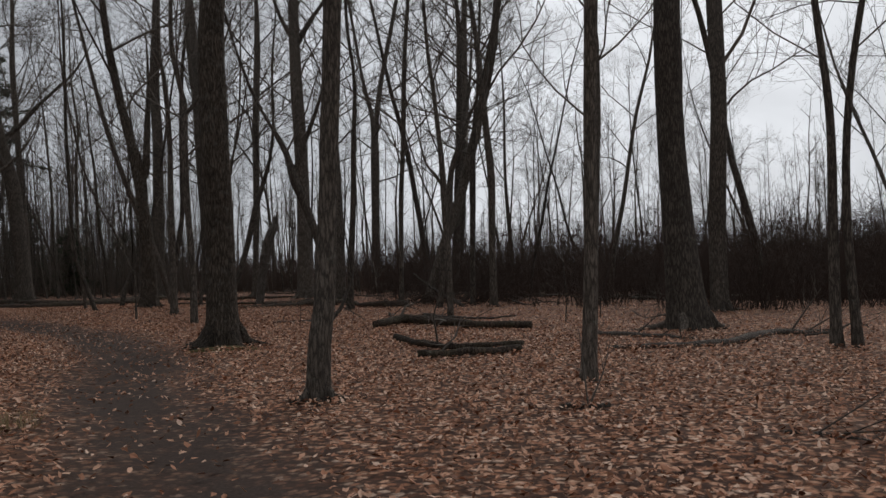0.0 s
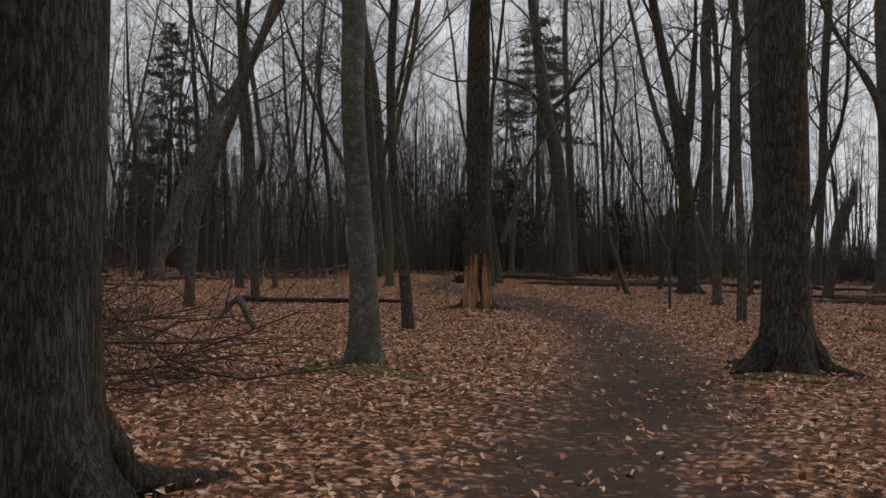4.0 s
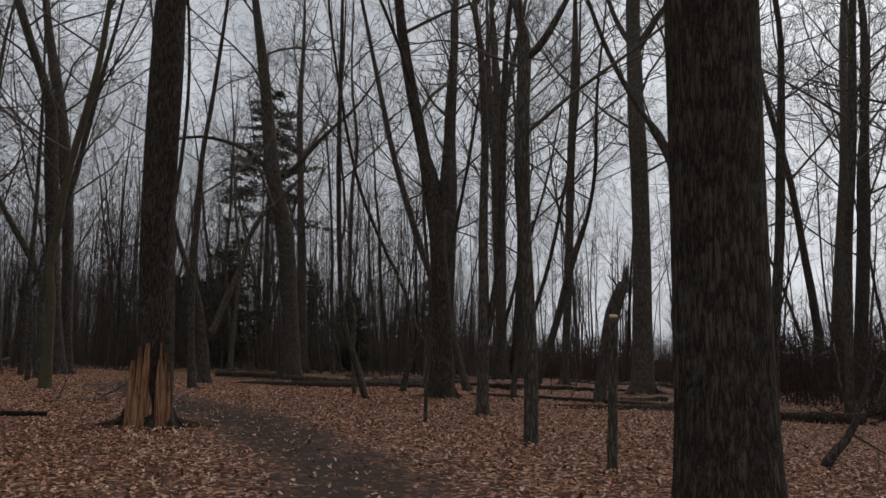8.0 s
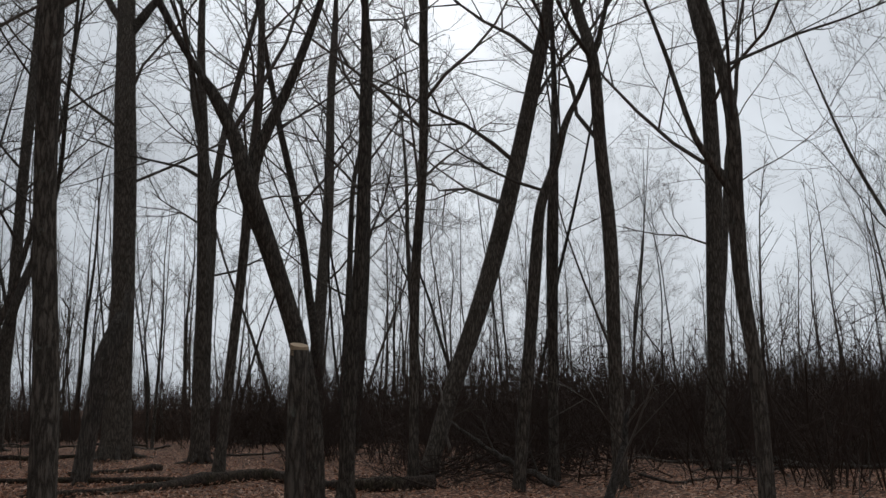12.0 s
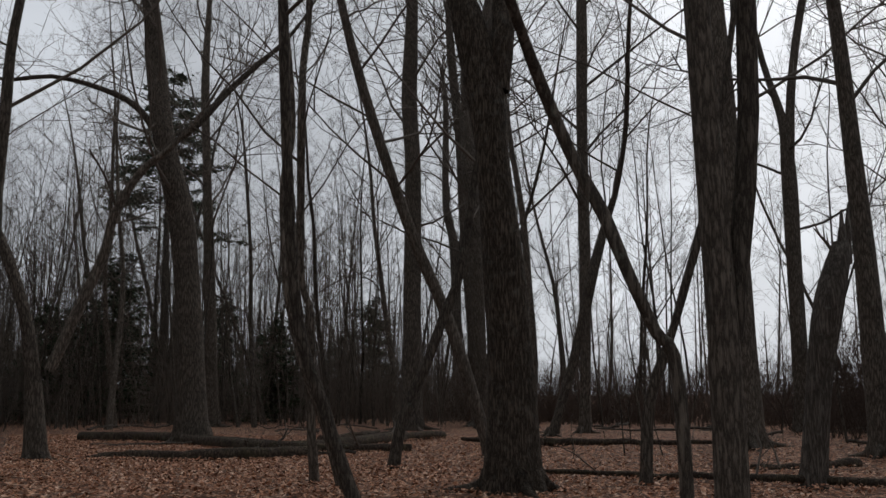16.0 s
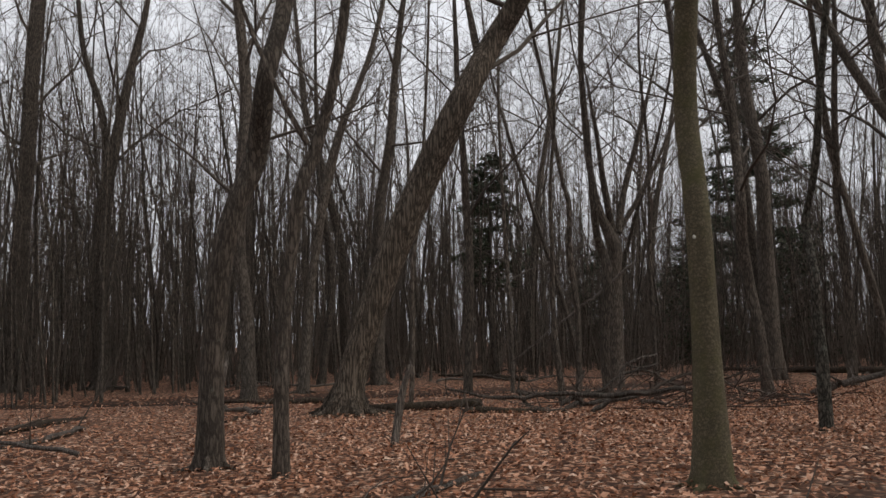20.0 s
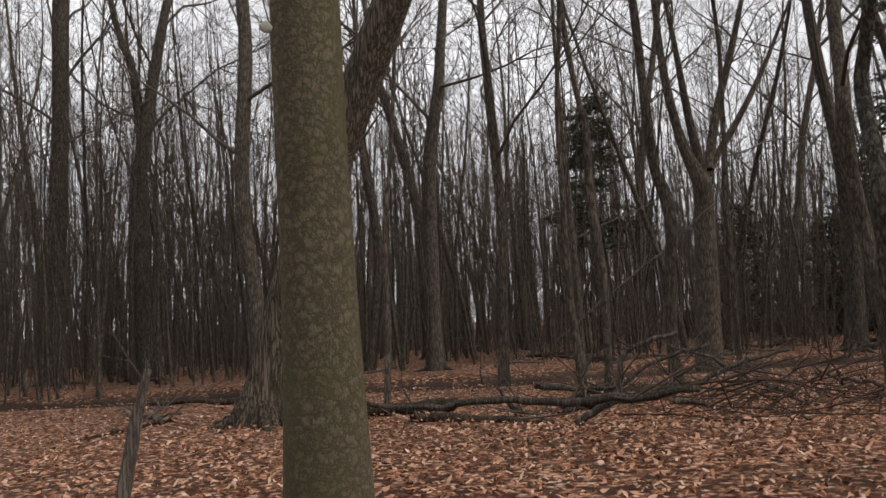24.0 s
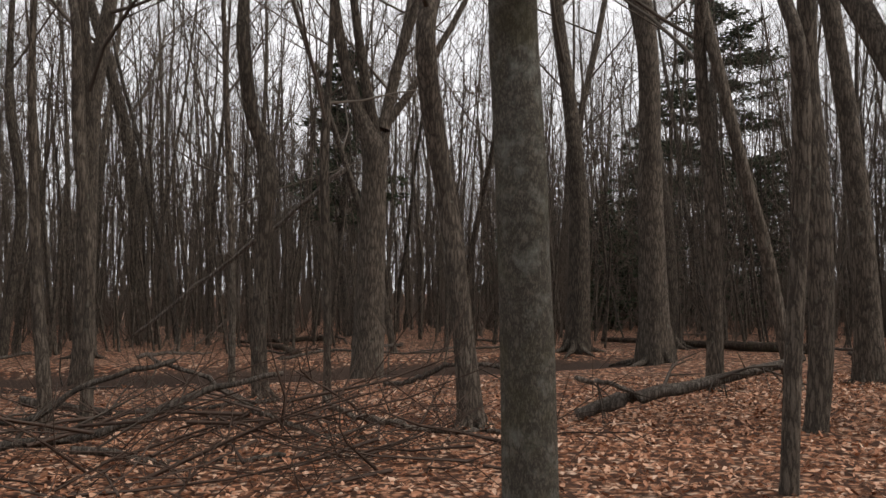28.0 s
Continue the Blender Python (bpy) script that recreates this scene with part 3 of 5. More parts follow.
def background_woods():
    forms = [grown_tree(40 + i, h, r, l, first=f, spread=s) for i, (h, r, l, f, s) in enumerate((
        (16, 0.075, 11, 0.3, 0.9), (17, 0.11, 13, 0.3, 1.0), (14, 0.055, 11, 0.28, 0.9), (18, 0.135, 13, 0.32, 1.0), (11, 0.035, 9, 0.25, 0.8),
        (15, 0.085, 12, 0.26, 1.0), (10, 0.028, 8, 0.25, 0.8), (16, 0.09, 12, 0.3, 1.1), (8, 0.022, 8, 0.22, 0.9), (13, 0.042, 9, 0.3, 0.8)))]
    rng = np.random.default_rng(5)
    homes, tries = [], 0
    while len(homes) < N_BACK and tries < 20000:
        tries += 1
        x, y = rng.uniform(-66, 34), rng.uniform(-6, 76)
        d = walk_distance(x, y)
        if d < 18 or trail_distance(np.array(x), np.array(y)) < 3 or rng.random() > in_woods(x, y) * math.exp(-(d - 18) / 26) or not free(x, y, 1.6, 3):
            continue
        if abs(x - creek_x(y)) < 1.5:
            continue
        homes.append((x, y))
        TAKEN.append((x, y))
    inner = len(homes)
    while len(homes) < inner + 42:
        # thin trees on the open side
        x, y = rng.uniform(2, 44), rng.uniform(20, 68)
        if 18 < walk_distance(x, y) < 46 and free(x, y, 1.8, 3) and ((x - 13) / 8) ** 2 + ((y - 36) / 9) ** 2 > 1:
            homes.append((x, y))
            TAKEN.append((x, y))
    slim = [forms[k] for k in (0, 2, 4, 6, 8, 9)]
    for i, (x, y) in enumerate(homes):
        src = (forms[rng.integers(0, len(forms))] if i < inner else slim[i % 6]) if i >= len(forms) else forms[i]
        s = rng.uniform(0.8, 1.2)
        m = pose(x, y, float(height(x, y)), rng.normal(0, 2.5), rng.normal(0, 2.5), rng.uniform(0, 360)) @ Matrix.Scale(s, 4)
        if i < len(forms):
            src.matrix_basis = m
        else:
            made = copy_thing(src, pose(0, 0, 0))
            made.matrix_basis = m


def far_woods():
    """The standing timber too far off to tell apart."""
    rng = np.random.default_rng(8)
    t = Tubes()
    a, d = rng.uniform(0, 2 * math.pi, 9000), 42 + 66 * rng.random(9000) ** 0.8
    x, y = -15 + d * np.cos(a), 24 + d * np.sin(a)
    ok = (trail_distance(x, y) > 34) & (rng.random(9000) < np.array([max(in_woods(p, q), 0.24) for p, q in zip(x, y)]))
    for x, y in list(zip(x[ok], y[ok]))[:2000]:
        tall, r = rng.uniform(9, 19), rng.uniform(0.035, 0.13)
        lean = rng.normal(0, 0.05, 2)
        pts = np.array([(x + lean[0] * h + rng.normal(0, 0.12), y + lean[1] * h + rng.normal(0, 0.12), h - 0.1) for h in np.linspace(0, tall, 5)])
        t.add(pts, r * np.linspace(1.1, 0.12, 5), 4)
        n = 13
        h = rng.uniform(0.3, 0.97, n)
        q = np.stack([np.interp(h * 4, range(5), pts[:, k]) for k in range(3)], -1)
        ang = rng.uniform(0, 6.28, n)
        w = np.stack([np.cos(ang), np.sin(ang), rng.uniform(0.7, 1.9, n)], -1)
        tip = q + w / np.linalg.norm(w, axis=1, keepdims=True) * (tall * rng.uniform(0.1, 0.22, n) * (1.25 - h))[:, None]
        for c in range(n):
            t.add((q[c], tip[c]), (r * 0.28, 0.008), 3)
            for k in (0.3, 0.45, 0.6, 0.75, 0.9):
                o = q[c] * (1 - k) + tip[c] * k
                t.add((o, o + rng.normal(0, 0.6, 3) + (0, 0, 0.6)), (0.008, 0.004), 3)
    n = 0
    while n < 1900:
        x, y = rng.uniform(-62, -5), rng.uniform(-4, 74)
        d = walk_distance(x, y)
        if d < 20 or d > 52 or rng.random() > in_woods(x, y) ** 2:
            continue
        n += 1
        tall, r = rng.uniform(5, 14), rng.uniform(0.018, 0.06)
        lean = rng.normal(0, 0.07, 2)
        z = float(height(x, y))
        pts = np.array([(x + lean[0] * h + rng.normal(0, 0.1), y + lean[1] * h + rng.normal(0, 0.1), z + h - 0.1) for h in np.linspace(0, tall, 5)])
        t.add(pts, r * np.linspace(1.1, 0.12, 5), 4)
        for c in range(12):
            k = rng.uniform(0.8, 3.9)
            i = int(k)
            q = pts[i] * (i + 1 - k) + pts[i + 1] * (k - i)
            a = rng.uniform(0, 6.28)
            tip = q + np.array([math.cos(a), math.sin(a), rng.uniform(0.5, 1.8)]) * tall * rng.uniform(0.05, 0.12)
            t.add((q, tip), (r * 0.3, 0.004), 3)
            for k in (0.3, 0.55, 0.8):
                o = q * (1 - k) + tip * k
                t.add((o, o + rng.normal(0, 0.35, 3) + (0, 0, 0.35)), (0.005, 0.0025), 3)
    tagged(t.mesh("far_woods", BARK), "distant bare winter woodland, trunk behind trunk", "woodland", kind="stuff")


def thicket(name, label, spots, seed, tall=(1.2, 3.4), stems=(5, 11), mat=BRUSH):
    rng = np.random.default_rng(seed)
    t = Tubes()
    spots = np.repeat(np.array(spots), rng.integers(*stems, len(spots)), axis=0)
    n = len(spots)
    h, a = rng.uniform(*tall, n), rng.uniform(0, 6.28, n)
    p = np.c_[spots + rng.normal(0, 0.3, (n, 2)), height(spots[:, 0], spots[:, 1]) - 0.05]
    w = np.stack([0.35 * np.cos(a), 0.35 * np.sin(a), np.ones(n)], -1)
    line = []
    for i in range(4):
        line.append(p)
        w = w + rng.normal(0, 0.19, (n, 3))
        w /= np.linalg.norm(w, axis=1, keepdims=True)
        p = p + w * (h / 3)[:, None]
    line = np.stack(line, 1)
    t.add_many(line, rng.uniform(0.008, 0.02, n)[:, None] * np.linspace(1, 0.3, 4), 3)
    for c in range(7):
        i = rng.integers(0, 3, n)
        q = line[np.arange(n), i]
        q = q + (line[np.arange(n), i + 1] - q) * rng.random((n, 1))
        w = rng.normal(0, 1, (n, 3)) + np.array([0, 0, 0.8])
        w /= np.linalg.norm(w, axis=1, keepdims=True)
        t.add_many(np.stack([q, q + w * (h * rng.uniform(0.2, 0.4, n))[:, None]], 1), np.tile((0.007, 0.003), (n, 1)), 3)
    return tagged(t.mesh(name, mat), label, "brushwood", kind="stuff")


def brush_belt():
    rng = np.random.default_rng(21)
    spots = []
    while len(spots) < 1500:
        x, y = rng.uniform(-26, 48), rng.uniform(8, 82)
        # open scrub north-east of the wood
        edge = x * 0.62 + (y - 46) * 0.85
        if 1 < edge < 13 and walk_distance(x, y) > 23:
            spots.append((x, y))
    thicket("brush_belt", "brown scrub along the edge of the wood", spots, 22, (0.8, 2.9), (6, 11))
    spots = []
    while len(spots) < 1250:
        x, y = rng.uniform(-4, 30), rng.uniform(22, 52)
        if float(trail_distance(np.array(x), np.array(y))) > 14.0 and ((x - 13) / 3) ** 2 + ((y - 36) / 3.5) ** 2 > 1 and rng.random() < 0.3 + 0.03 * max(x, 0.0):
            spots.append((x, y))
    thicket("alder_scrub", "tall dark scrub around a shallow pool", spots, 24, (0.8, 3.6), (6, 11))
    spots = []
    while len(spots) < 2300:
        x, y = rng.uniform(-72, 2), rng.uniform(-8, 82)
        d = walk_distance(x, y)
        if 22 < d < 52 and rng.random() < (0.45 + 0.55 / (1 + math.exp((38 - y) / 4))) / (1 + math.exp((x + 13 - 0.2 * (y - 40)) / 2.5)) and rng.random() < min(1, (d - 13) / 20) and in_woods(x, y) > 0.5:
            spots.append((x, y))
    thicket("undergrowth", "thin bare saplings and undergrowth between trunks", spots, 23, (1.2, 6.0), (3, 6), UNDER)


# ---- pines ----
def pine(x, y, tall, seed, name="pine_tree", label="dark green pine among the bare trees", low=0.35):
    rng = np.random.default_rng(seed)
    root = tagged(new(name), label, "pine tree")
    root.location = (x, y, float(height(x, y)) - 0.1)
    TAKEN.append((x, y))
    pts = np.array([(0.1 * math.sin(i), 0.1 * math.cos(i * 1.3), tall * i / 7) for i in range(8)])
    stem_mesh("trunk", smooth_line(pts, 2), np.linspace(0.02 * tall * 0.75, 0.02, 15), 9, rng, BARK_DARK, root, 0.6)
    t, nv, nf, at = Tubes(), [], [], 0
    for z in np.arange(tall * low, tall * 0.985, 0.36 if tall > 8 else 0.16):
        k = (z - tall * low) / (tall * (1 - low))
        reach = tall * (0.2 if tall > 8 else 0.3) * (1 - k) ** 0.7 + 0.25
        if tall > 8 and rng.random() < 0.14:
            continue
        for b_i in range(rng.integers(3, 6)):
            a, r = rng.uniform(0, 6.28), reach * rng.uniform(0.5, 1.15)
            tip = np.array([math.cos(a) * r, math.sin(a) * r, rng.uniform(-0.2, 0.25) * r])
            q = np.array([0, 0, z + rng.normal(0, 0.16)])
            t.add([q, q + tip * 0.5 + [0, 0, 0.06], q + tip], (0.03, 0.02, 0.008), 3)
            for c in range(int(12 + r * 15) if tall > 8 else int(4 + r * 6)):
                o = q + tip * rng.uniform(0.3, 1.05) + rng.normal(0, 0.15, 3) * [1, 1, 0.6]
                for blade in range(3):
                    w = rng.normal(0, 1, 3) * [1, 1, 0.5] + tip / (r + 1e-6)
                    w = w / np.linalg.norm(w) * rng.uniform(0.2, 0.36)
                    s = np.cross(w, rng.normal(0, 1, 3))
                    s = s / (np.linalg.norm(s) + 1e-9) * 0.04
                    nv += [o - s, o + s, o + w]
                    nf.append((at, at + 1, at + 2))
                    at += 3
    tagged(t.mesh("bough", BARK_DARK, root), kind="stuff")
    tagged(quick_mesh("needles", np.array(nv), np.array(nf), NEEDLE, False, root), kind="stuff")
    return root


def young_growth():
    """Low evergreens under the tall trees, a few forms copied."""
    rng = np.random.default_rng(61)
    label = "low dark evergreen sapling under the bare trees"
    forms = [pine(x, y, h, 310 + i, "young_hemlock", label, 0.06) for i, (x, y, h) in enumerate(((-34.6, 58.0, 5.5), (-50.0, 41.0, 4.5), (-30.0, 64.0, 6.5)))]
    for ob in forms:
        ob["group"] = "young hemlocks"
    n = 0
    while n < 9:
        x, y = rng.uniform(-62, -24), rng.uniform(36, 74)
        d = walk_distance(x, y)
        if not 25 < d < 42 or not free(x, y, 1.5, 2):
            continue
        n += 1
        TAKEN.append((x, y))
        made = copy_thing(forms[n % 3], pose(0, 0, 0))
        made.matrix_basis = pose(x, y, float(height(x, y)) - 0.1, 0, 0, rng.uniform(0, 360)) @ Matrix.Scale(rng.uniform(0.7, 1.25), 4)


# ---- fallen wood ----
def fallen(rows, name, label, mat, seed, sides=12, twigs=0):
    rng = np.random.default_rng(seed)
    root = tagged(new(name), label, "log" if name == "fallen_log" else "branch")
    base = np.array(rows[0][:3])
    root.location = base
    line4 = smooth_line(np.array([(px, py, max(pz, float(height(px, py) - cut(px, py)) + r * 0.5), r) for px, py, pz, r in rows]), 5)
    line = line4[:, :3] - base
    line[1:-1] += rng.normal(0, 0.012, (len(line) - 2, 3))
    v, f, cap = stem_tube(line, np.maximum(line4[:, 3], 0.006) * rng.uniform(0.92, 1.08, len(line4)), sides, rng, 0, 0.09)
    end = len(v)
    v = np.vstack([v, line[0]])
    faces = [tuple(q) for q in f.tolist()] + [tuple(q[:3]) for q in cap.tolist()] + [((q + 1) % sides, q, end) for q in range(sides)]
    mesh_object("bole" if name == "fallen_log" else "limb", v.tolist(), faces, mat, True, root)
    t = Tubes()
    for c in range(twigs):
        i = rng.integers(1, len(line) - 1)
        w = rng.normal(0, 1, 3) + np.array([0, 0, 0.4]) + (line[-1] - line[0]) / (np.linalg.norm(line[-1] - line[0]) + 1e-9)
        grow(t, rng, line[i], w, rng.uniform(0.4, 1.1), max(line4[i, 3] * 0.4, 0.006), 2, 0.05)
    if twigs:
        tagged(t.mesh("spray", TWIG, root), kind="stuff")
    return root


def log(*rows):
    SEED[0] += 1
    return fallen(rows, "fallen_log", "rotting dark log lying in the leaf litter", LOGWOOD, SEED[0], 14, 2)


def branch(*rows):
    SEED[0] += 1
    return fallen(rows, "fallen_branch", "bare fallen branch lying over dead leaves", DEAD, SEED[0], 8, 4)


def windfall():
    """Dead limbs and small logs lying about the floor, off the trail."""
    rng = np.random.default_rng(133)
    for kind, count in ((branch, 60), (log, 16)):
        n = 0
        while n < count:
            x, y = rng.uniform(-47, 8), rng.uniform(6, 52)
            d = walk_distance(x, y)
            if not 7 < d < 26 or abs(x - creek_x(y)) < 1.2 or not free(x, y, 0.7, 3):
                continue
            n += 1
            a, l, r = rng.uniform(0, 6.28), rng.uniform(1.2, 4.5), rng.uniform(0.018, 0.05)
            if kind is log:
                l, r = rng.uniform(2, 6), rng.uniform(0.06, 0.13)
            rows, px, py = [], x, y
            for k in range(4):
                rows.append((px, py, float(height(px, py)) + r * 0.7 + (0.16 * rng.random() if kind is branch else 0.02), r * (1 - 0.2 * k)))
                a += rng.normal(0, 0.22 if kind is branch else 0.06)
                px, py = px + math.cos(a) * l / 3, py + math.sin(a) * l / 3
            kind(*rows)


def shoots():
    """Thin young saplings scattered between the trunks."""
    rng = np.random.default_rng(141)
    n = 0
    while n < 46:
        x, y = rng.uniform(-44, 6), rng.uniform(7, 50)
        d = walk_distance(x, y)
        if not 9 < d < 22 or abs(x - creek_x(y)) < 1.0 or not free(x, y, 0.6, 3):
            continue
        n += 1
        tall, r = rng.uniform(0.5, 2.6), rng.uniform(0.006, 0.016)
        root = tagged(new("sapling"), "thin bare young sapling in the dead leaves", "sapling", "young saplings")
        root.location = (x, y, float(height(x, y)))
        lean = rng.normal(0, 0.12, 2)
        pts = np.array([(lean[0] * h + rng.normal(0, 0.03), lean[1] * h + rng.normal(0, 0.03), h - 0.05) for h in np.linspace(0, tall, 5)])
        line = smooth_line(pts, 2)
        stem_mesh("stem", line, np.linspace(r, r * 0.25, len(line)), 6, rng, BARK_DARK, root)
        t = Tubes()
        for c in range(rng.integers(3, 7)):
            i = rng.integers(3, len(line) - 1)
            a = rng.uniform(0, 6.28)
            grow(t, rng, line[i], np.array((math.cos(a), math.sin(a), 0.9)), tall * rng.uniform(0.12, 0.3), r * 0.45, 2)
        tagged(t.mesh("crown", TWIG, root), kind="stuff")


def brush_pile(x, y, rx, ry, high, count, seed, label):
    rng = np.random.default_rng(seed)
    t = Tubes()
    for c in range(count):
        a, k = rng.uniform(0, 6.28), math.sqrt(rng.random())
        px, py = x + rx * k * math.cos(a), y + ry * k * math.sin(a)
        z = float(height(px, py)) + high * (1 - k * k) * rng.random() + 0.03
        h = rng.uniform(0, 6.28)
        w = np.array([math.cos(h), math.sin(h), rng.normal(0.05, 0.22)])
        grow(t, rng, np.array((px, py, z)), w, rng.uniform(0.7, 2.0), rng.uniform(0.006, 0.02), 2 if rng.random() < 0.7 else 1, 0.05)
    return tagged(t.mesh("brush_pile", BRUSH), label, "brush pile", kind="stuff")


# ---- leaf litter ----
def leaf_litter(name, label, pts, seed, size=(0.034, 0.072), lift=0.01):
    rng = np.random.default_rng(seed)
    n = len(pts)
    x, y = pts[:, 0], pts[:, 1]
    z = height(x, y) - cut(x, y) - 0.05 * np.exp(-(trail_distance(x, y) / 0.7) ** 2) + 0.02 + rng.uniform(0, 0.02, n)
    L, W = rng.uniform(*size, n), rng.uniform(0.38, 0.62, n)
    a = rng.uniform(0, 6.283, n)
    form = np.array([(-0.5, 0, 0.0), (-0.12, -0.5, 0.0), (0.16, -0.32, 0.0), (0.5, 0, 0.0), (0.22, 0.4, 0.0), (-0.15, 0.46, 0.0)])
    px = form[None, :, 0] * L[:, None] * rng.uniform(0.85, 1.15, (n, 6))
    py = form[None, :, 1] * (L * W)[:, None] * rng.uniform(0.7, 1.3, (n, 6))
    curl = rng.uniform(-0.12, 0.6, n)[:, None]
    pz = curl * np.abs(py) + rng.uniform(-0.05, 0.4, n)[:, None] * np.abs(px) * 0.6 + rng.normal(0, 0.004, (n, 6))
    tx, ty = rng.normal(0, 0.33, n)[:, None], rng.normal(0, 0.33, n)[:, None]
    pz = pz + tx * px + ty * py
    c, s = np.cos(a)[:, None], np.sin(a)[:, None]
    v = np.stack([x[:, None] + c * px - s * py, y[:, None] + s * px + c * py, z[:, None] + pz + lift], -1).reshape(-1, 3)
    base = np.arange(n)[:, None, None] * 6
    f = (base + np.array([(0, 1, 2), (0, 2, 3), (0, 3, 4), (0, 4, 5)])[None]).reshape(-1, 3)
    return tagged(quick_mesh(name, v, f, LEAF, False), label, "leaves", kind="stuff")


def scatter_leaves():
    rng = np.random.default_rng(77)
    xy = np.stack([rng.uniform(-33, 12, 900000), rng.uniform(-1, 45, 900000)], -1)
    d = trail_distance(xy[:, 0], xy[:, 1])
    keep = np.where(d < 0.75, 0.075, np.where(d < 1.3, 0.3, np.where(d < 6, 0.52, 0.52 * np.exp(-(d - 6) / 4.5))))
    xy = xy[rng.random(len(xy)) < keep * N_LEAF]
    xy = xy[np.abs(xy[:, 0] - creek_x(26)) > 1.0]
    leaf_litter("leaf_litter", "thick layer of curled brown dead leaves", xy, 78)


def single_leaves():
    """The larger leaves on and beside the trail, each its own piece of the floor."""
    rng = np.random.default_rng(91)
    forms = []
    for k in range(6):
        # a lobed oak leaf, curled along its rib
        half = [(-0.5, 0.03), (-0.34, 0.12), (-0.22, 0.26), (-0.1, 0.14), (0.04, 0.34), (0.16, 0.17), (0.3, 0.26), (0.38, 0.12)]
        half = [(x + rng.normal(0, 0.015), y * rng.uniform(0.75, 1.2)) for x, y in half]
        curl, bow = rng.uniform(0.2, 1.1), rng.uniform(-0.1, 0.35)
        rise = lambda x, y: curl * abs(y) ** 1.4 + bow * x * x
        spine = [(x, 0, rise(x, 0)) for x, y in half] + [(0.5, 0, rise(0.5, 0))]
        left, right = [(x, y, rise(x, y)) for x, y in half], [(x, -y, rise(x, y)) for x, y in half]
        verts = spine + left + right
        faces = [(i, i + 1, 10 + i, 9 + i) for i in range(7)] + [(7, 8, 16)] + [(i + 1, i, 17 + i, 18 + i) for i in range(7)] + [(8, 7, 24)]
        me = bpy.data.meshes.new("leaf")
        me.from_pydata(verts, [], faces)
        me.materials.append(LEAF_ONE)
        forms.append(me)
    ground = bpy.data.objects["ground"]
    for i in range(300):
        k = rng.random() * (len(TRAIL) - 5)
        a, b = TRAIL[int(k) + 1], TRAIL[int(k) + 2]
        x, y = (p + (q - p) * (k % 1) for p, q in zip(a, b))
        w, s = rng.normal(0, 1.3), rng.uniform(0.055, 0.1)
        x, y = x + w, y + rng.normal(0, 1.3)
        ob = new("leaf", forms[i % 6])
        ob.parent = ground
        ob.matrix_basis = pose(x, y, float(height(x, y) - 0.05 * np.exp(-(trail_distance(np.array(x), np.array(y)) / 0.7) ** 2)) + 0.05, rng.normal(0, 14), rng.normal(0, 14), rng.uniform(0, 360)) @ Matrix.Scale(s, 4)


def moss_patch(x, y, rx, ry, seed):
    rng = np.random.default_rng(seed)
    rings, k = 7, 26
    verts = [(0, 0, 0.045)]
    for i in range(1, rings + 1):
        for j in range(k):
            a = j * 6.283 / k
            f = i / rings * (1 + 0.28 * math.sin(3 * a + seed) + 0.17 * math.sin(7 * a + 2 * seed))
            px, py = f * rx * math.cos(a), f * ry * math.sin(a)
            dz = float(height(x + px, y + py) - height(x, y))
            verts.append((px, py, dz + 0.05 * (1 - (i / rings) ** 2) + rng.normal(0, 0.006) - (0.05 if i == rings else 0)))
    faces = [(0, 1 + j, 1 + (j + 1) % k) for j in range(k)]
    for i in range(rings - 1):
        for j in range(k):
            a, b = 1 + i * k + j, 1 + i * k + (j + 1) % k
            faces.append((a, a + k, b + k, b))
    ob = mesh_object("moss_patch", verts, faces, MOSS)
    ob.location = (x, y, float(height(x, y)))
    return tagged(ob, "low green moss at the foot of a tree", "moss", kind="stuff")


def grass_tuft(x, y, r, count, seed):
    rng = np.random.default_rng(seed)
    nv, nf, at = [], [], 0
    for c in range(count):
        a, k = rng.uniform(0, 6.28), math.sqrt(rng.random())
        o = np.array([r * k * math.cos(a), r * k * math.sin(a) * 0.7, 0.0])
        h, lean = rng.uniform(0.05, 0.2), rng.normal(0, 0.11, 2)
        s = np.array([math.cos(a + 1), math.sin(a + 1), 0]) * 0.004
        mid, tip = o + [lean[0] * 0.5, lean[1] * 0.5, h * 0.75], o + [lean[0] * 1.6, lean[1] * 1.6, h * 0.8]
        nv += [o - s, o + s, mid + s * 0.7, mid - s * 0.7, tip, tip + s * 0.2]
        nf += [(at, at + 1, at + 2, at + 3), (at + 3, at + 2, at + 5, at + 4)]
        at += 6
    ob = quick_mesh("dry_grass", np.array(nv), np.array(nf), GRASS, False)
    ob.location = (x, y, float(height(x, y)))
    return tagged(ob, "tuft of dry straw-coloured grass beside the trail", "grass", kind="stuff")



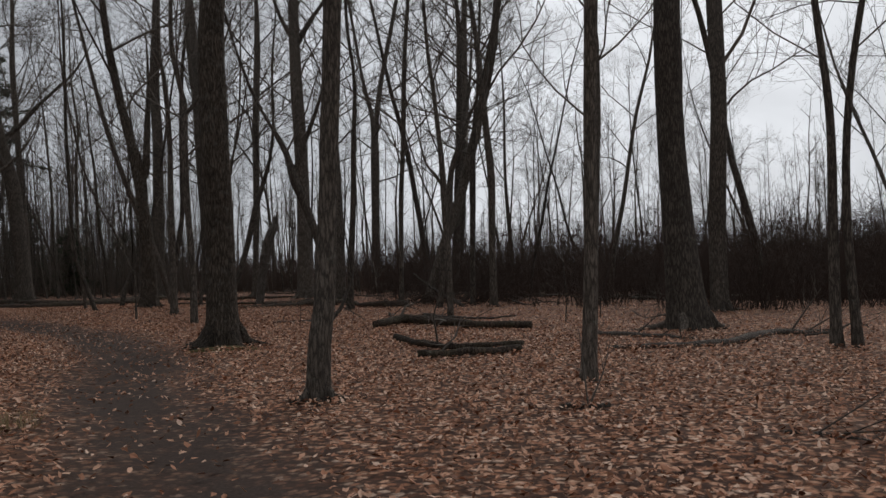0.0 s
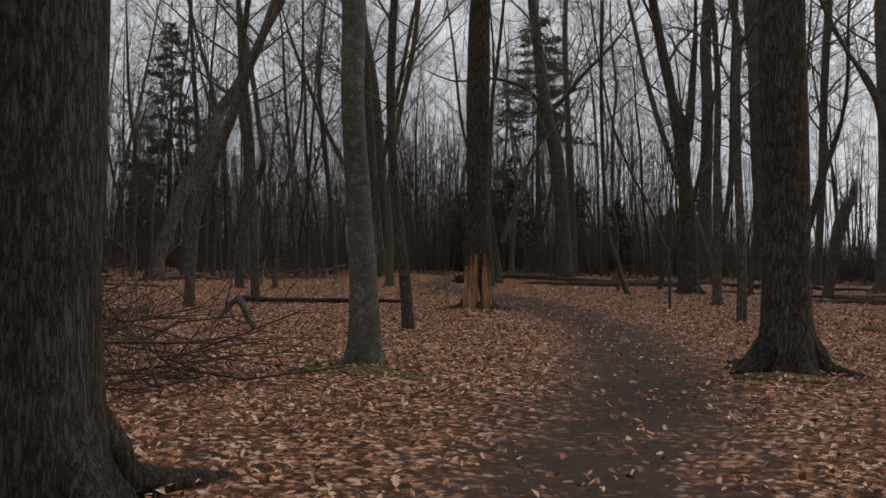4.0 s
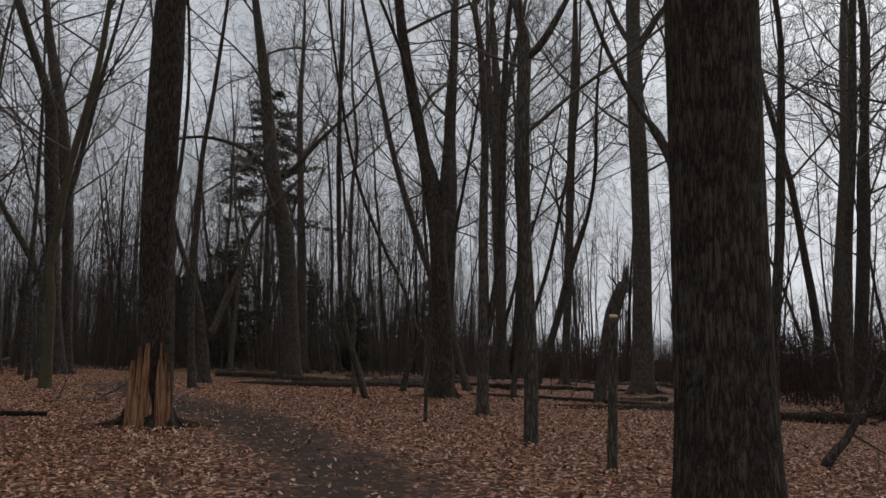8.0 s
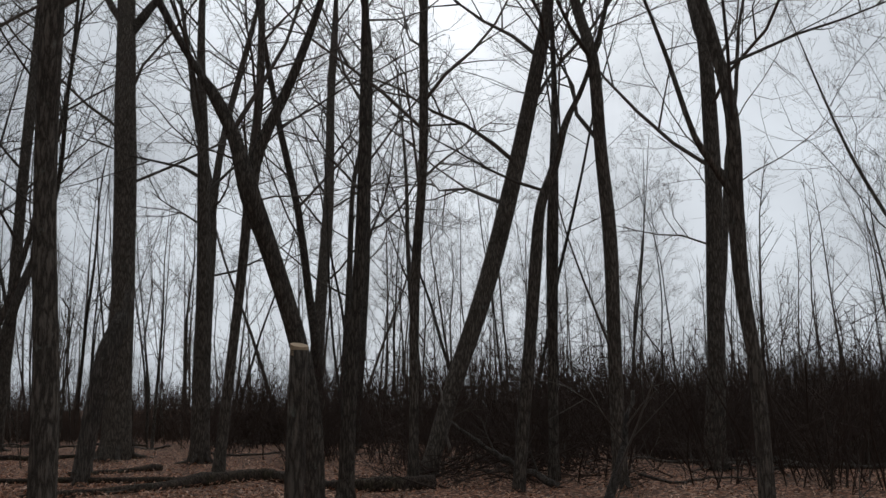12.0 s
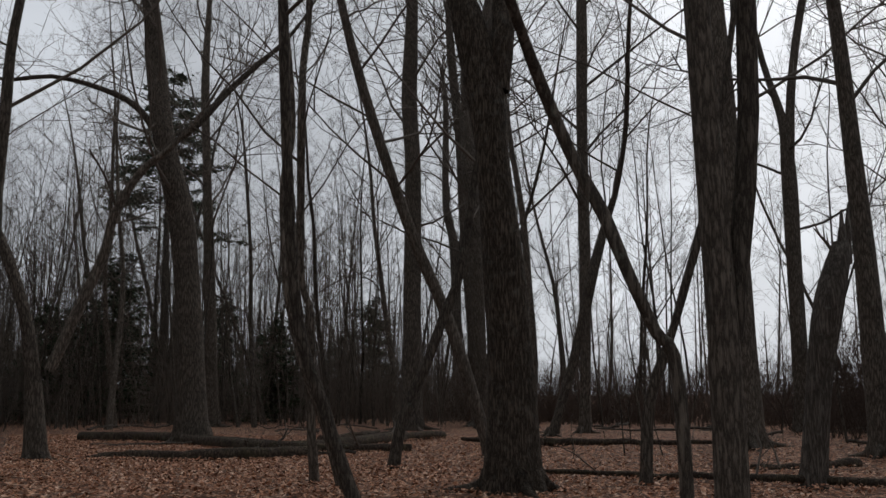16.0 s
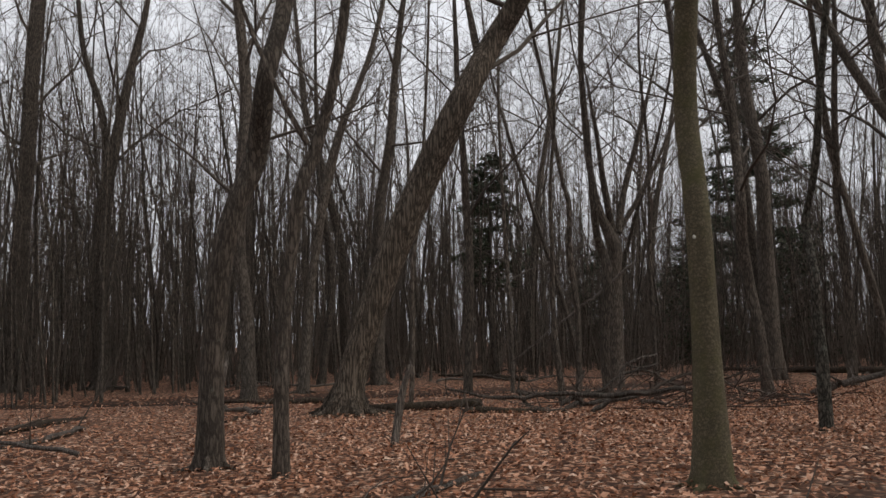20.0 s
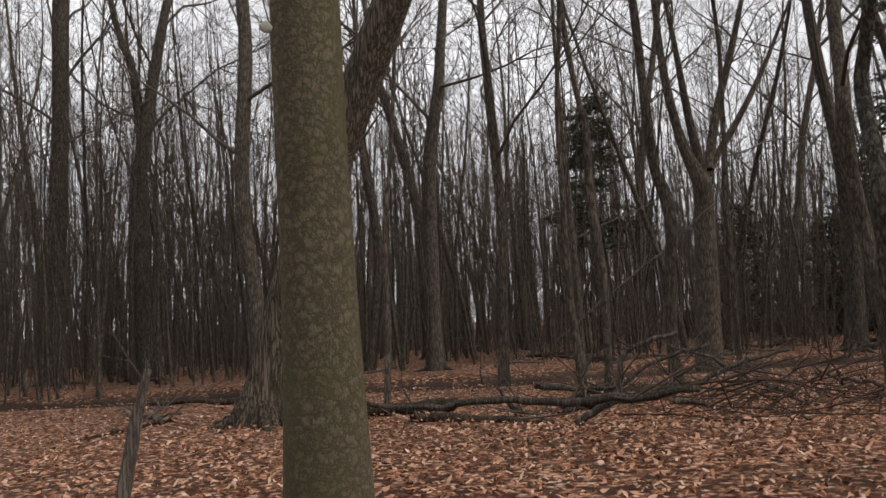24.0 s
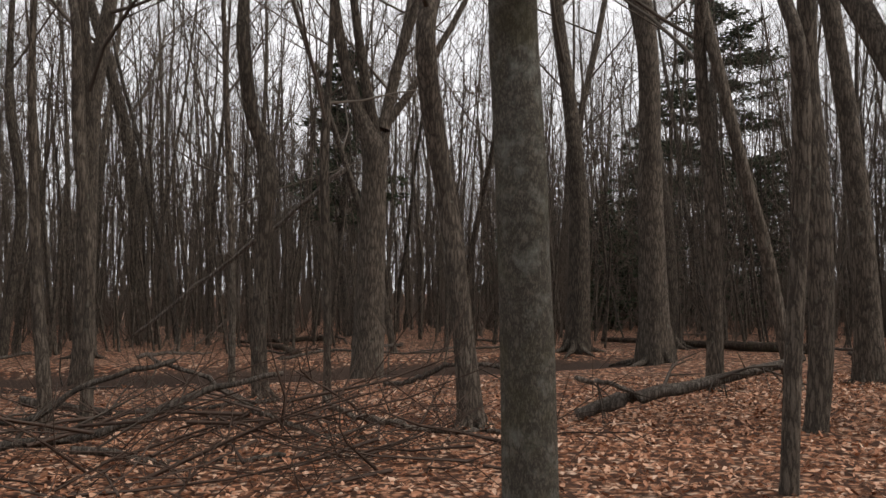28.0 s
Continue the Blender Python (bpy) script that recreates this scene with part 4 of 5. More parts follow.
def root_stump(x, y, size, seed):
    """An uprooted rotten stump: a lumpy bole with broken roots."""
    rng = np.random.default_rng(seed)
    root = tagged(new("rotten_stump"), "uprooted rotten reddish stump lying on the leaves", "tree stump")
    root.location = (x, y, float(height(x, y)))
    a = rng.uniform(0, 6.28)
    line = [np.array([math.cos(a), math.sin(a), 0]) * size * k + np.array([0, 0, size * 0.32]) for k in np.linspace(-0.7, 0.7, 7)]
    stem_mesh("bole", np.array(line), size * np.array([0.28, 0.4, 0.38, 0.36, 0.33, 0.3, 0.2]), 14, rng, LOGWOOD, root)
    for i in range(7):
        w = rng.normal(0, 1, 3) + np.array([-math.cos(a), -math.sin(a), 0.6])
        w /= np.linalg.norm(w)
        q = line[1]
        pts = np.array([q, q + w * size * 0.45, q + w * size * 0.8 + rng.normal(0, 0.04, 3)])
        pts[:, 2] = np.maximum(pts[:, 2], 0.02)
        stem_mesh("root", smooth_line(pts, 3), np.linspace(0.11, 0.03, 7) * size, 7, rng, LOGWOOD, root)
    return root


def lichen_spot(x, y, z, face, r, name, label, seed):
    """A pale crust or bracket on bark, facing the heading face."""
    rng = np.random.default_rng(seed)
    bm = bmesh.new()
    bmesh.ops.create_icosphere(bm, subdivisions=2, radius=1)
    for v in bm.verts:
        v.co = Vector((v.co.x * r * rng.uniform(0.8, 1.15), v.co.y * r * 0.35, v.co.z * r * rng.uniform(0.7, 1.1)))
    me = bpy.data.meshes.new(name)
    bm.to_mesh(me)
    bm.free()
    me.materials.append(FUNGUS)
    ob = tagged(new(name, me), label, "fungus")
    ob.matrix_basis = pose(x, y, z, 0, 0, face)
    return ob

# ---- the trees along the trail ----
hero(-5.46, 7.40, 19, [((0.08, 0.00, 0.388), (0.07, 0.49, 0.348), (0.05, 1.90, 0.330), (0.05, 3.31, 0.311))], "oak")
hero(-3.81, 5.64, 19, [((0.01, 0.00, 0.092), (0.00, 0.37, 0.083), (-0.01, 1.69, 0.069), (-0.00, 2.69, 0.063))])
hero(-7.63, 12.56, 31, [((0.01, 0.00, 0.201), (-0.01, 0.78, 0.157), (-0.08, 1.79, 0.140), (-0.15, 2.82, 0.128), (-0.19, 3.86, 0.124))], "lichen")
hero(-12.12, 22.03, 31, [((-0.00, 0.00, 0.321), (0.01, 1.43, 0.281), (-0.07, 3.78, 0.247), (-0.07, 5.57, 0.249), (-0.02, 7.37, 0.226))], "wound")
hero(-3.93, 15.22, 31, [((0.06, 0.00, 0.369), (0.05, 0.58, 0.278), (0.03, 1.90, 0.253), (-0.03, 2.98, 0.242), (-0.06, 4.07, 0.230))], "oak")
hero(-9.90, 16.44, 31, [((-0.00, 0.00, 0.102), (-0.09, 0.94, 0.095), (-0.25, 2.13, 0.080), (-0.35, 3.73, 0.072), (-0.32, 5.36, 0.064))])
hero(-8.18, 26.58, 17, [((0.01, 0.00, 0.115), (-0.00, 1.44, 0.100), (-0.04, 3.57, 0.091), (-0.04, 5.22, 0.076), (-0.16, 6.89, 0.060), (-0.30, 8.03, 0.050)), ((0.07, 1.44, 0.069), (0.29, 3.04, 0.075), (0.30, 5.22, 0.070), (0.33, 6.91, 0.055), (0.42, 8.05, 0.044))])
hero(-6.41, 22.26, 17, [((0.05, 0.00, 0.101), (0.03, 1.37, 0.091), (-0.06, 2.91, 0.081), (-0.12, 4.49, 0.086), (-0.09, 5.47, 0.075), (-0.22, 6.12, 0.060)), ((-0.09, 5.30, 0.051), (0.14, 5.55, 0.056), (0.46, 6.14, 0.040))])
hero(-4.90, 19.99, 17, [((-0.13, 0.00, 0.053), (-0.12, 0.75, 0.050), (-0.12, 1.60, 0.048))], "cut")
hero(-4.26, 27.09, 3, [((0.64, 0.00, 0.122), (0.58, 1.05, 0.124), (0.38, 2.11, 0.125), (-0.01, 3.29, 0.127), (-0.30, 4.02, 0.137), (-0.51, 4.77, 0.092), (-0.78, 5.34, 0.083), (-1.01, 5.72, 0.046)), ((-0.30, 4.02, 0.100), (-0.19, 4.68, 0.083), (0.19, 5.63, 0.065), (0.58, 6.79, 0.047), (0.73, 7.58, 0.038))])
hero(-4.76, 37.88, 3, [((0.28, 0.00, 0.217), (0.27, 2.42, 0.205), (0.22, 5.13, 0.176), (0.08, 8.09, 0.130), (-0.04, 10.64, 0.099))])
hero(-16.55, 17.59, 31, [((-0.00, 0.00, 0.107), (0.09, 1.84, 0.118), (0.43, 2.93, 0.129), (0.92, 4.24, 0.108), (1.42, 5.56, 0.087), (1.93, 6.78, 0.065))])
hero(-17.61, 20.53, 31, [((0.00, 0.00, 0.114), (-0.08, 1.60, 0.101), (-0.19, 3.90, 0.089), (-0.34, 6.48, 0.077))])
hero(-6.75, 31.95, 3, [((0.00, 0.00, 0.154), (0.17, 1.20, 0.156), (0.34, 2.15, 0.181), (0.58, 2.88, 0.121))], "snag")
hero(-1.33, 8.68, 19, [((0.00, 0.00, 0.127), (0.02, 0.52, 0.115), (0.08, 0.98, 0.104), (0.14, 1.90, 0.092), (0.16, 2.60, 0.092), (0.18, 3.29, 0.088))])
hero(4.54, 16.67, 0, [((0.00, 0.00, 0.382), (-0.14, 1.39, 0.309), (-0.24, 3.52, 0.267), (-0.32, 6.21, 0.241))])
hero(7.02, 22.83, 0, [((-0.00, 0.00, 0.247), (-0.01, 2.15, 0.218), (0.08, 5.08, 0.205), (0.14, 8.02, 0.205))])
hero(1.45, 9.51, 0, [((0.00, 0.00, 0.091), (0.07, 1.33, 0.079), (0.10, 2.86, 0.073), (0.11, 4.09, 0.074))])
hero(5.44, 12.49, 0, [((-0.00, 0.00, 0.088), (0.02, 1.69, 0.072), (-0.01, 3.30, 0.056), (-0.16, 4.91, 0.048))])
hero(5.72, 12.42, 0, [((0.00, 0.00, 0.079), (-0.09, 2.08, 0.056), (0.06, 4.07, 0.048))])
hero(-6.43, 40.80, 3, [((-0.01, 0.00, 0.382), (-0.02, 2.55, 0.318), (-0.07, 6.13, 0.306), (-0.23, 9.85, 0.275), (-0.34, 13.72, 0.243)), ((-0.20, 11.77, 0.148), (0.50, 12.93, 0.112), (1.06, 13.72, 0.075)), ((-0.28, 11.86, 0.111), (-0.80, 12.74, 0.093), (-1.18, 13.72, 0.075))])
hero(0.75, 52.49, 17, [((0.00, 0.00, 0.268), (0.25, 4.70, 0.272), (0.64, 9.74, 0.226), (0.79, 14.93, 0.178), (0.74, 17.59, 0.154))])
hero(-28.79, 39.92, 17, [((0.00, 0.00, 0.224), (-0.33, 5.92, 0.228), (-1.03, 10.59, 0.255), (-1.77, 14.18, 0.164))])
hero(-11.29, 28.68, 17, [((0.00, 0.00, 0.074), (-0.37, 0.93, 0.062), (-0.66, 2.04, 0.056), (-0.84, 5.20, 0.051), (-0.93, 9.17, 0.039))])
hero(-11.31, 36.88, 17, [((0.00, 0.00, 0.121), (-0.75, 2.31, 0.113), (-1.59, 4.39, 0.105), (-2.46, 7.06, 0.098), (-3.08, 9.61, 0.072))])
hero(0.00, 23.06, -6, [((0.08, 0.00, 0.092), (0.06, 1.54, 0.076), (0.00, 2.43, 0.078), (-0.03, 3.34, 0.085), (-0.07, 4.28, 0.068), (-0.17, 5.25, 0.062), (-0.21, 5.58, 0.056)), ((-0.03, 3.37, 0.042), (-0.22, 3.71, 0.043), (-0.48, 4.06, 0.031), (-0.68, 4.86, 0.025), (-0.85, 5.38, 0.019))])
hero(1.52, 28.53, -6, [((0.00, 0.00, 0.120), (-0.01, 2.14, 0.113), (0.01, 4.06, 0.125), (-0.10, 5.55, 0.108), (-0.23, 7.08, 0.099), (-0.31, 8.13, 0.090))])
hero(5.07, 31.01, -6, [((0.00, 0.00, 0.176), (0.18, 3.44, 0.170), (0.31, 6.37, 0.175), (0.36, 8.82, 0.143), (0.34, 9.44, 0.131))])
hero(-0.74, 31.84, -6, [((0.00, 0.00, 0.168), (0.59, 1.72, 0.170), (1.20, 3.43, 0.172), (1.72, 5.20, 0.175), (2.18, 7.02, 0.166), (2.60, 8.89, 0.144), (2.71, 9.53, 0.121))])
hero(-0.24, 28.58, -6, [((0.00, 0.00, 0.092), (0.25, 2.12, 0.103), (0.39, 3.54, 0.105), (0.52, 4.51, 0.086), (0.78, 5.21, 0.077), (1.05, 6.01, 0.058), (1.37, 6.72, 0.039))])
hero(0.87, 29.61, -6, [((0.00, 0.00, 0.089), (0.05, 2.18, 0.091), (0.10, 4.23, 0.103), (0.18, 5.83, 0.073), (0.33, 7.47, 0.053))])
hero(-1.72, 29.95, -6, [((0.21, 0.00, 0.080), (0.25, 3.19, 0.082), (0.38, 5.29, 0.083), (0.43, 6.92, 0.085), (0.48, 8.61, 0.075))])
hero(-3.02, 28.02, -6, [((-0.03, 0.00, 0.113), (0.02, 1.62, 0.106), (0.15, 3.40, 0.090), (0.20, 5.25, 0.082), (0.23, 6.68, 0.065), (0.21, 7.67, 0.056))])
hero(-3.83, 49.22, -7, [((0.00, 0.00, 0.244), (0.04, 3.65, 0.230), (0.08, 7.56, 0.235), (0.01, 9.59, 0.139), (-0.47, 11.67, 0.100)), ((0.13, 8.37, 0.158), (0.32, 10.62, 0.140), (0.75, 13.14, 0.122), (1.41, 15.96, 0.103))])
hero(-4.46, 32.47, -7, [((-0.00, 0.00, 0.116), (0.20, 2.25, 0.094), (0.35, 4.00, 0.088), (0.47, 5.84, 0.090), (0.58, 7.76, 0.083))])
hero(0.44, 43.34, -7, [((0.00, 0.00, 0.201), (0.28, 4.76, 0.192), (0.39, 8.06, 0.164), (0.48, 11.53, 0.134), (0.48, 13.33, 0.119))])
hero(0.80, 47.30, -7, [((0.00, 0.00, 0.108), (0.32, 5.34, 0.111), (0.43, 9.17, 0.095), (0.76, 11.16, 0.077))])
hero(-14.27, 53.54, -7, [((0.00, 0.00, 0.247), (-0.22, 6.13, 0.276), (-0.38, 10.52, 0.327), (-0.44, 13.96, 0.244), (-0.73, 17.53, 0.158)), ((-0.27, 12.80, 0.176), (0.16, 15.37, 0.156), (0.74, 17.52, 0.113))])
hero(-8.76, 24.37, 12, [((0.21, 0.00, 0.033), (0.19, 1.18, 0.029), (0.10, 1.42, 0.027), (-0.01, 1.67, 0.027), (-0.10, 1.94, 0.030), (-0.22, 2.20, 0.028), (-0.36, 2.52, 0.028), (-0.48, 2.76, 0.023))])
hero(-11.09, 45.89, 12, [((-0.00, 0.00, 0.134), (0.79, 2.38, 0.144), (1.34, 4.65, 0.147), (1.81, 6.14, 0.115), (2.09, 7.15, 0.083))])
hero(-8.68, 31.26, 12, [((0.00, 0.00, 0.078), (0.09, 0.86, 0.066), (0.28, 1.45, 0.060), (0.40, 1.78, 0.047))])
hero(-10.25, 47.80, 12, [((-0.00, 0.00, 0.169), (0.15, 4.54, 0.173), (0.20, 9.02, 0.178), (0.36, 13.75, 0.165))])
hero(-16.12, 50.01, 29, [((0.00, 0.00, 0.385), (0.02, 4.05, 0.304), (0.05, 8.63, 0.292), (-0.06, 11.48, 0.278), (-0.11, 13.42, 0.243))])
hero(-17.32, 31.19, 29, [((0.00, 0.00, 0.136), (-0.10, 1.18, 0.099), (-0.18, 2.72, 0.093), (-0.16, 3.91, 0.087), (-0.12, 5.14, 0.080), (-0.09, 6.40, 0.065))])
hero(-19.35, 35.00, 29, [((0.00, 0.00, 0.215), (-0.14, 1.30, 0.156), (-0.34, 2.55, 0.115), (-0.69, 3.60, 0.106), (-0.92, 4.14, 0.085), (-1.22, 5.11, 0.054)), ((0.11, 1.61, 0.104), (0.55, 2.77, 0.105), (0.95, 3.84, 0.095), (1.09, 4.60, 0.085), (1.55, 5.48, 0.075), (1.98, 5.87, 0.054))])
hero(-19.63, 41.39, 29, [((0.00, 0.00, 0.430), (-0.16, 2.66, 0.324), (-0.47, 5.52, 0.315), (-1.00, 7.73, 0.291), (-1.33, 10.00, 0.265), (-1.41, 10.77, 0.222)), ((-0.64, 7.89, 0.131), (-0.14, 8.34, 0.102), (0.59, 9.26, 0.088), (1.47, 10.20, 0.074), (2.06, 10.82, 0.059)), ((-1.15, 7.88, 0.102), (-1.75, 8.62, 0.088), (-2.63, 9.07, 0.073), (-3.81, 9.23, 0.059), (-5.27, 9.15, 0.044))])
hero(-24.70, 52.71, 29, [((0.00, 0.00, 0.238), (-0.25, 4.60, 0.242), (-0.50, 9.10, 0.179), (-0.76, 13.77, 0.160))])
hero(-27.59, 38.06, 29, [((0.00, 0.00, 0.362), (-0.30, 2.60, 0.265), (-0.56, 5.59, 0.254), (-0.77, 7.90, 0.258), (-0.89, 9.80, 0.230), (-1.20, 11.08, 0.185)), ((-0.62, 3.04, 0.118), (-1.31, 4.52, 0.119), (-2.15, 5.88, 0.105), (-2.94, 7.41, 0.106), (-3.78, 9.44, 0.092), (-4.44, 11.04, 0.077))])
hero(-32.03, 39.42, 29, [((0.21, 0.00, 0.199), (0.09, 2.79, 0.152), (-0.31, 6.21, 0.137), (-0.74, 9.75, 0.122), (-0.58, 12.50, 0.088))])
hero(-12.59, 31.00, 29, [((0.00, 0.00, 0.066), (-0.08, 0.93, 0.055), (-0.09, 2.02, 0.049), (-0.21, 2.51, 0.043), (-0.26, 3.72, 0.050), (-0.28, 4.71, 0.051), (-0.24, 5.38, 0.045))])
hero(-11.89, 30.08, 29, [((0.00, 0.00, 0.068), (-0.24, 0.69, 0.058), (-0.47, 1.27, 0.054), (-0.60, 1.75, 0.049), (-0.73, 2.30, 0.038), (-0.77, 3.42, 0.039), (-0.68, 3.99, 0.034), (-0.73, 4.87, 0.028))])
hero(-12.44, 33.96, 29, [((0.00, 0.00, 0.098), (0.17, 0.73, 0.084), (0.54, 1.57, 0.077), (0.88, 2.43, 0.078), (1.14, 3.14, 0.070), (1.45, 4.84, 0.064), (1.56, 5.50, 0.048))])
hero(-14.89, 56.20, 29, [((0.00, 0.00, 0.267), (-0.19, 3.32, 0.250), (-0.45, 7.77, 0.254), (-0.64, 11.49, 0.215), (-1.05, 15.55, 0.175))])
hero(-14.30, 56.85, 29, [((0.00, 0.00, 0.394), (0.28, 6.76, 0.341), (0.02, 11.15, 0.325), (-0.02, 15.70, 0.309))])
hero(-18.95, 72.73, 29, [((-0.00, 0.00, 0.309), (-0.16, 9.45, 0.285), (-0.70, 12.68, 0.224), (-0.66, 19.33, 0.163))])
hero(-10.22, 29.90, 12, [((0.20, 0.00, 0.310), (0.19, 1.13, 0.246), (0.13, 2.34, 0.233), (0.03, 3.60, 0.188), (-0.03, 4.25, 0.221), (-0.22, 5.19, 0.192), (-0.34, 5.60, 0.145)), ((0.09, 4.38, 0.139), (0.17, 5.05, 0.128), (0.18, 5.59, 0.110))], "oak")
hero(-19.21, 27.81, 81, [((0.08, 0.00, 0.164), (0.08, 0.99, 0.110), (0.07, 2.10, 0.101), (0.05, 3.02, 0.096), (0.06, 3.96, 0.097))], "moss")
hero(-21.79, 23.71, 81, [((0.13, 0.00, 0.145), (0.15, 1.03, 0.118), (0.23, 1.88, 0.114), (0.37, 2.56, 0.109), (0.58, 3.14, 0.121), (0.75, 3.91, 0.099), (0.87, 4.81, 0.088))])
hero(-21.02, 24.54, 81, [((0.02, 0.00, 0.083), (0.03, 1.03, 0.063), (0.09, 1.82, 0.058), (0.20, 2.62, 0.069), (0.36, 3.10, 0.064), (0.53, 3.71, 0.054), (0.67, 4.54, 0.049)), ((0.28, 3.10, 0.032), (0.09, 3.44, 0.027), (0.01, 3.61, 0.022))])
hero(-27.90, 25.24, 81, [((0.20, 0.00, 0.400), (0.29, 0.56, 0.258), (0.59, 1.51, 0.241), (1.09, 2.85, 0.253), (1.71, 4.22, 0.245), (2.33, 5.41, 0.228), (2.85, 6.42, 0.209), (3.37, 7.24, 0.200)), ((2.62, 6.07, 0.070), (2.57, 6.48, 0.070))], "lean")
hero(-41.82, 15.75, 81, [((0.00, 0.00, 0.312), (0.17, 3.38, 0.263), (0.33, 6.94, 0.249), (0.51, 10.59, 0.234), (0.73, 12.46, 0.218))])
hero(-41.90, 18.47, 81, [((0.00, 0.00, 0.335), (-0.04, 2.47, 0.249), (-0.09, 5.16, 0.234), (0.07, 6.43, 0.217), (0.48, 8.82, 0.164), (0.82, 10.69, 0.128), (1.25, 12.58, 0.092)), ((0.06, 6.98, 0.127), (-0.16, 8.84, 0.109), (-0.74, 10.72, 0.092), (-0.96, 12.63, 0.074))])
hero(-39.41, 26.91, 81, [((0.00, 0.00, 0.186), (0.07, 4.80, 0.189), (0.46, 7.42, 0.139), (0.68, 10.10, 0.105))])
hero(-37.00, 38.27, 81, [((0.00, 0.00, 0.297), (-0.03, 3.61, 0.234), (-0.04, 6.16, 0.203), (-0.32, 8.77, 0.171), (-0.42, 11.42, 0.138))])
hero(-31.48, 31.32, 84, [((0.00, 0.00, 0.112), (-0.04, 0.75, 0.098), (0.01, 1.80, 0.092), (0.08, 2.65, 0.106), (0.01, 3.15, 0.106), (-0.13, 3.58, 0.085), (-0.20, 4.44, 0.086), (-0.22, 5.02, 0.071))])
hero(-34.94, 32.63, 93, [((0.00, 0.00, 0.277), (0.11, 1.72, 0.236), (0.17, 3.34, 0.216), (0.17, 4.11, 0.195), (-0.16, 5.01, 0.109), (-0.41, 6.14, 0.088), (-0.51, 7.27, 0.066)), ((0.35, 4.43, 0.109), (0.59, 5.53, 0.087), (1.09, 7.19, 0.066)), ((0.23, 4.22, 0.098), (-0.01, 5.56, 0.087), (-0.23, 7.25, 0.055)), ((0.41, 4.54, 0.076), (1.08, 5.51, 0.066), (1.83, 6.82, 0.044))])
hero(-46.76, 26.32, 93, [((0.00, 0.00, 0.256), (-0.08, 2.52, 0.203), (-0.17, 4.75, 0.186), (-0.56, 6.65, 0.168), (-1.05, 8.57, 0.150), (-1.54, 10.32, 0.132), (-1.67, 12.06, 0.095))])
hero(-35.89, 23.35, 93, [((-0.00, 0.00, 0.207), (-0.06, 2.22, 0.174), (-0.25, 3.98, 0.152), (-0.21, 5.77, 0.165), (-0.10, 8.19, 0.155))])
hero(-36.67, 24.68, 93, [((0.00, 0.00, 0.144), (0.20, 2.41, 0.121), (0.51, 4.60, 0.122), (0.80, 6.08, 0.135), (1.15, 7.32, 0.099), (1.56, 8.31, 0.087))])
hero(-39.52, 25.18, 93, [((0.00, 0.00, 0.110), (0.38, 2.95, 0.111), (0.18, 5.07, 0.098), (0.02, 6.50, 0.070))])
hero(-29.86, 26.77, 93, [((0.00, 0.00, 0.053), (0.07, 1.03, 0.046), (0.09, 2.57, 0.039), (0.24, 3.74, 0.031))])
hero(-33.40, 28.53, 93, [((0.00, 0.00, 0.088), (0.13, 2.85, 0.089), (0.10, 4.36, 0.100), (0.02, 5.90, 0.081), (-0.01, 6.94, 0.071))])
hero(-29.02, 29.58, 84, [((0.00, 0.00, 0.077), (-0.06, 0.64, 0.064), (-0.13, 1.44, 0.054), (-0.14, 3.06, 0.038), (-0.13, 4.16, 0.033))])
hero(-29.07, 29.90, 84, [((0.00, 0.00, 0.078), (0.02, 0.63, 0.059), (0.03, 1.70, 0.054), (-0.08, 2.80, 0.066), (-0.07, 3.74, 0.049), (-0.15, 4.18, 0.039))])
hero(-22.37, 30.83, 93, [((-0.01, 0.00, 0.082), (-0.01, 0.75, 0.072), (-0.02, 1.30, 0.062), (-0.05, 1.87, 0.051), (-0.02, 2.45, 0.049), (-0.02, 2.74, 0.043))], "plate")
hero(-28.71, 33.58, 84, [((0.00, 0.00, 0.145), (-0.06, 0.59, 0.108), (-0.14, 1.40, 0.098), (-0.24, 2.22, 0.098), (-0.37, 3.05, 0.104), (-0.42, 3.71, 0.099), (-0.38, 4.16, 0.094))])
hero(-24.17, 33.19, 84, [((0.02, 0.00, 0.123), (0.02, 0.84, 0.120), (0.01, 1.34, 0.114), (0.00, 1.85, 0.115), (-0.02, 2.37, 0.115), (-0.03, 2.63, 0.113))], "lichen")
hero(-39.72, 39.55, 84, [((0.00, 0.00, 0.255), (-0.07, 2.77, 0.218), (-0.28, 4.71, 0.180), (-0.44, 6.67, 0.142), (-0.67, 7.98, 0.117))])
hero(-31.41, 37.10, 84, [((0.00, 0.00, 0.117), (0.03, 1.04, 0.103), (0.01, 2.51, 0.096), (-0.08, 4.39, 0.082), (-0.10, 5.14, 0.075))])
hero(-39.30, 37.30, 84, [((0.00, 0.00, 0.246), (0.11, 2.74, 0.223), (-0.04, 5.24, 0.162), (-0.31, 7.78, 0.138))])
hero(-31.21, 38.13, 84, [((0.00, 0.00, 0.109), (-0.21, 0.89, 0.087), (-0.40, 1.91, 0.088), (-0.67, 2.87, 0.088), (-0.93, 4.21, 0.081), (-1.09, 5.11, 0.082))])
hero(-25.58, 35.12, 84, [((0.00, 0.00, 0.056), (0.06, 0.82, 0.053), (0.14, 1.70, 0.053), (0.16, 2.42, 0.061), (0.12, 2.86, 0.050), (0.09, 3.15, 0.047))])
hero(-27.89, 36.54, 84, [((-0.00, 0.00, 0.101), (0.10, 0.86, 0.107), (0.11, 2.13, 0.118), (0.07, 3.17, 0.103), (0.04, 3.95, 0.088))])
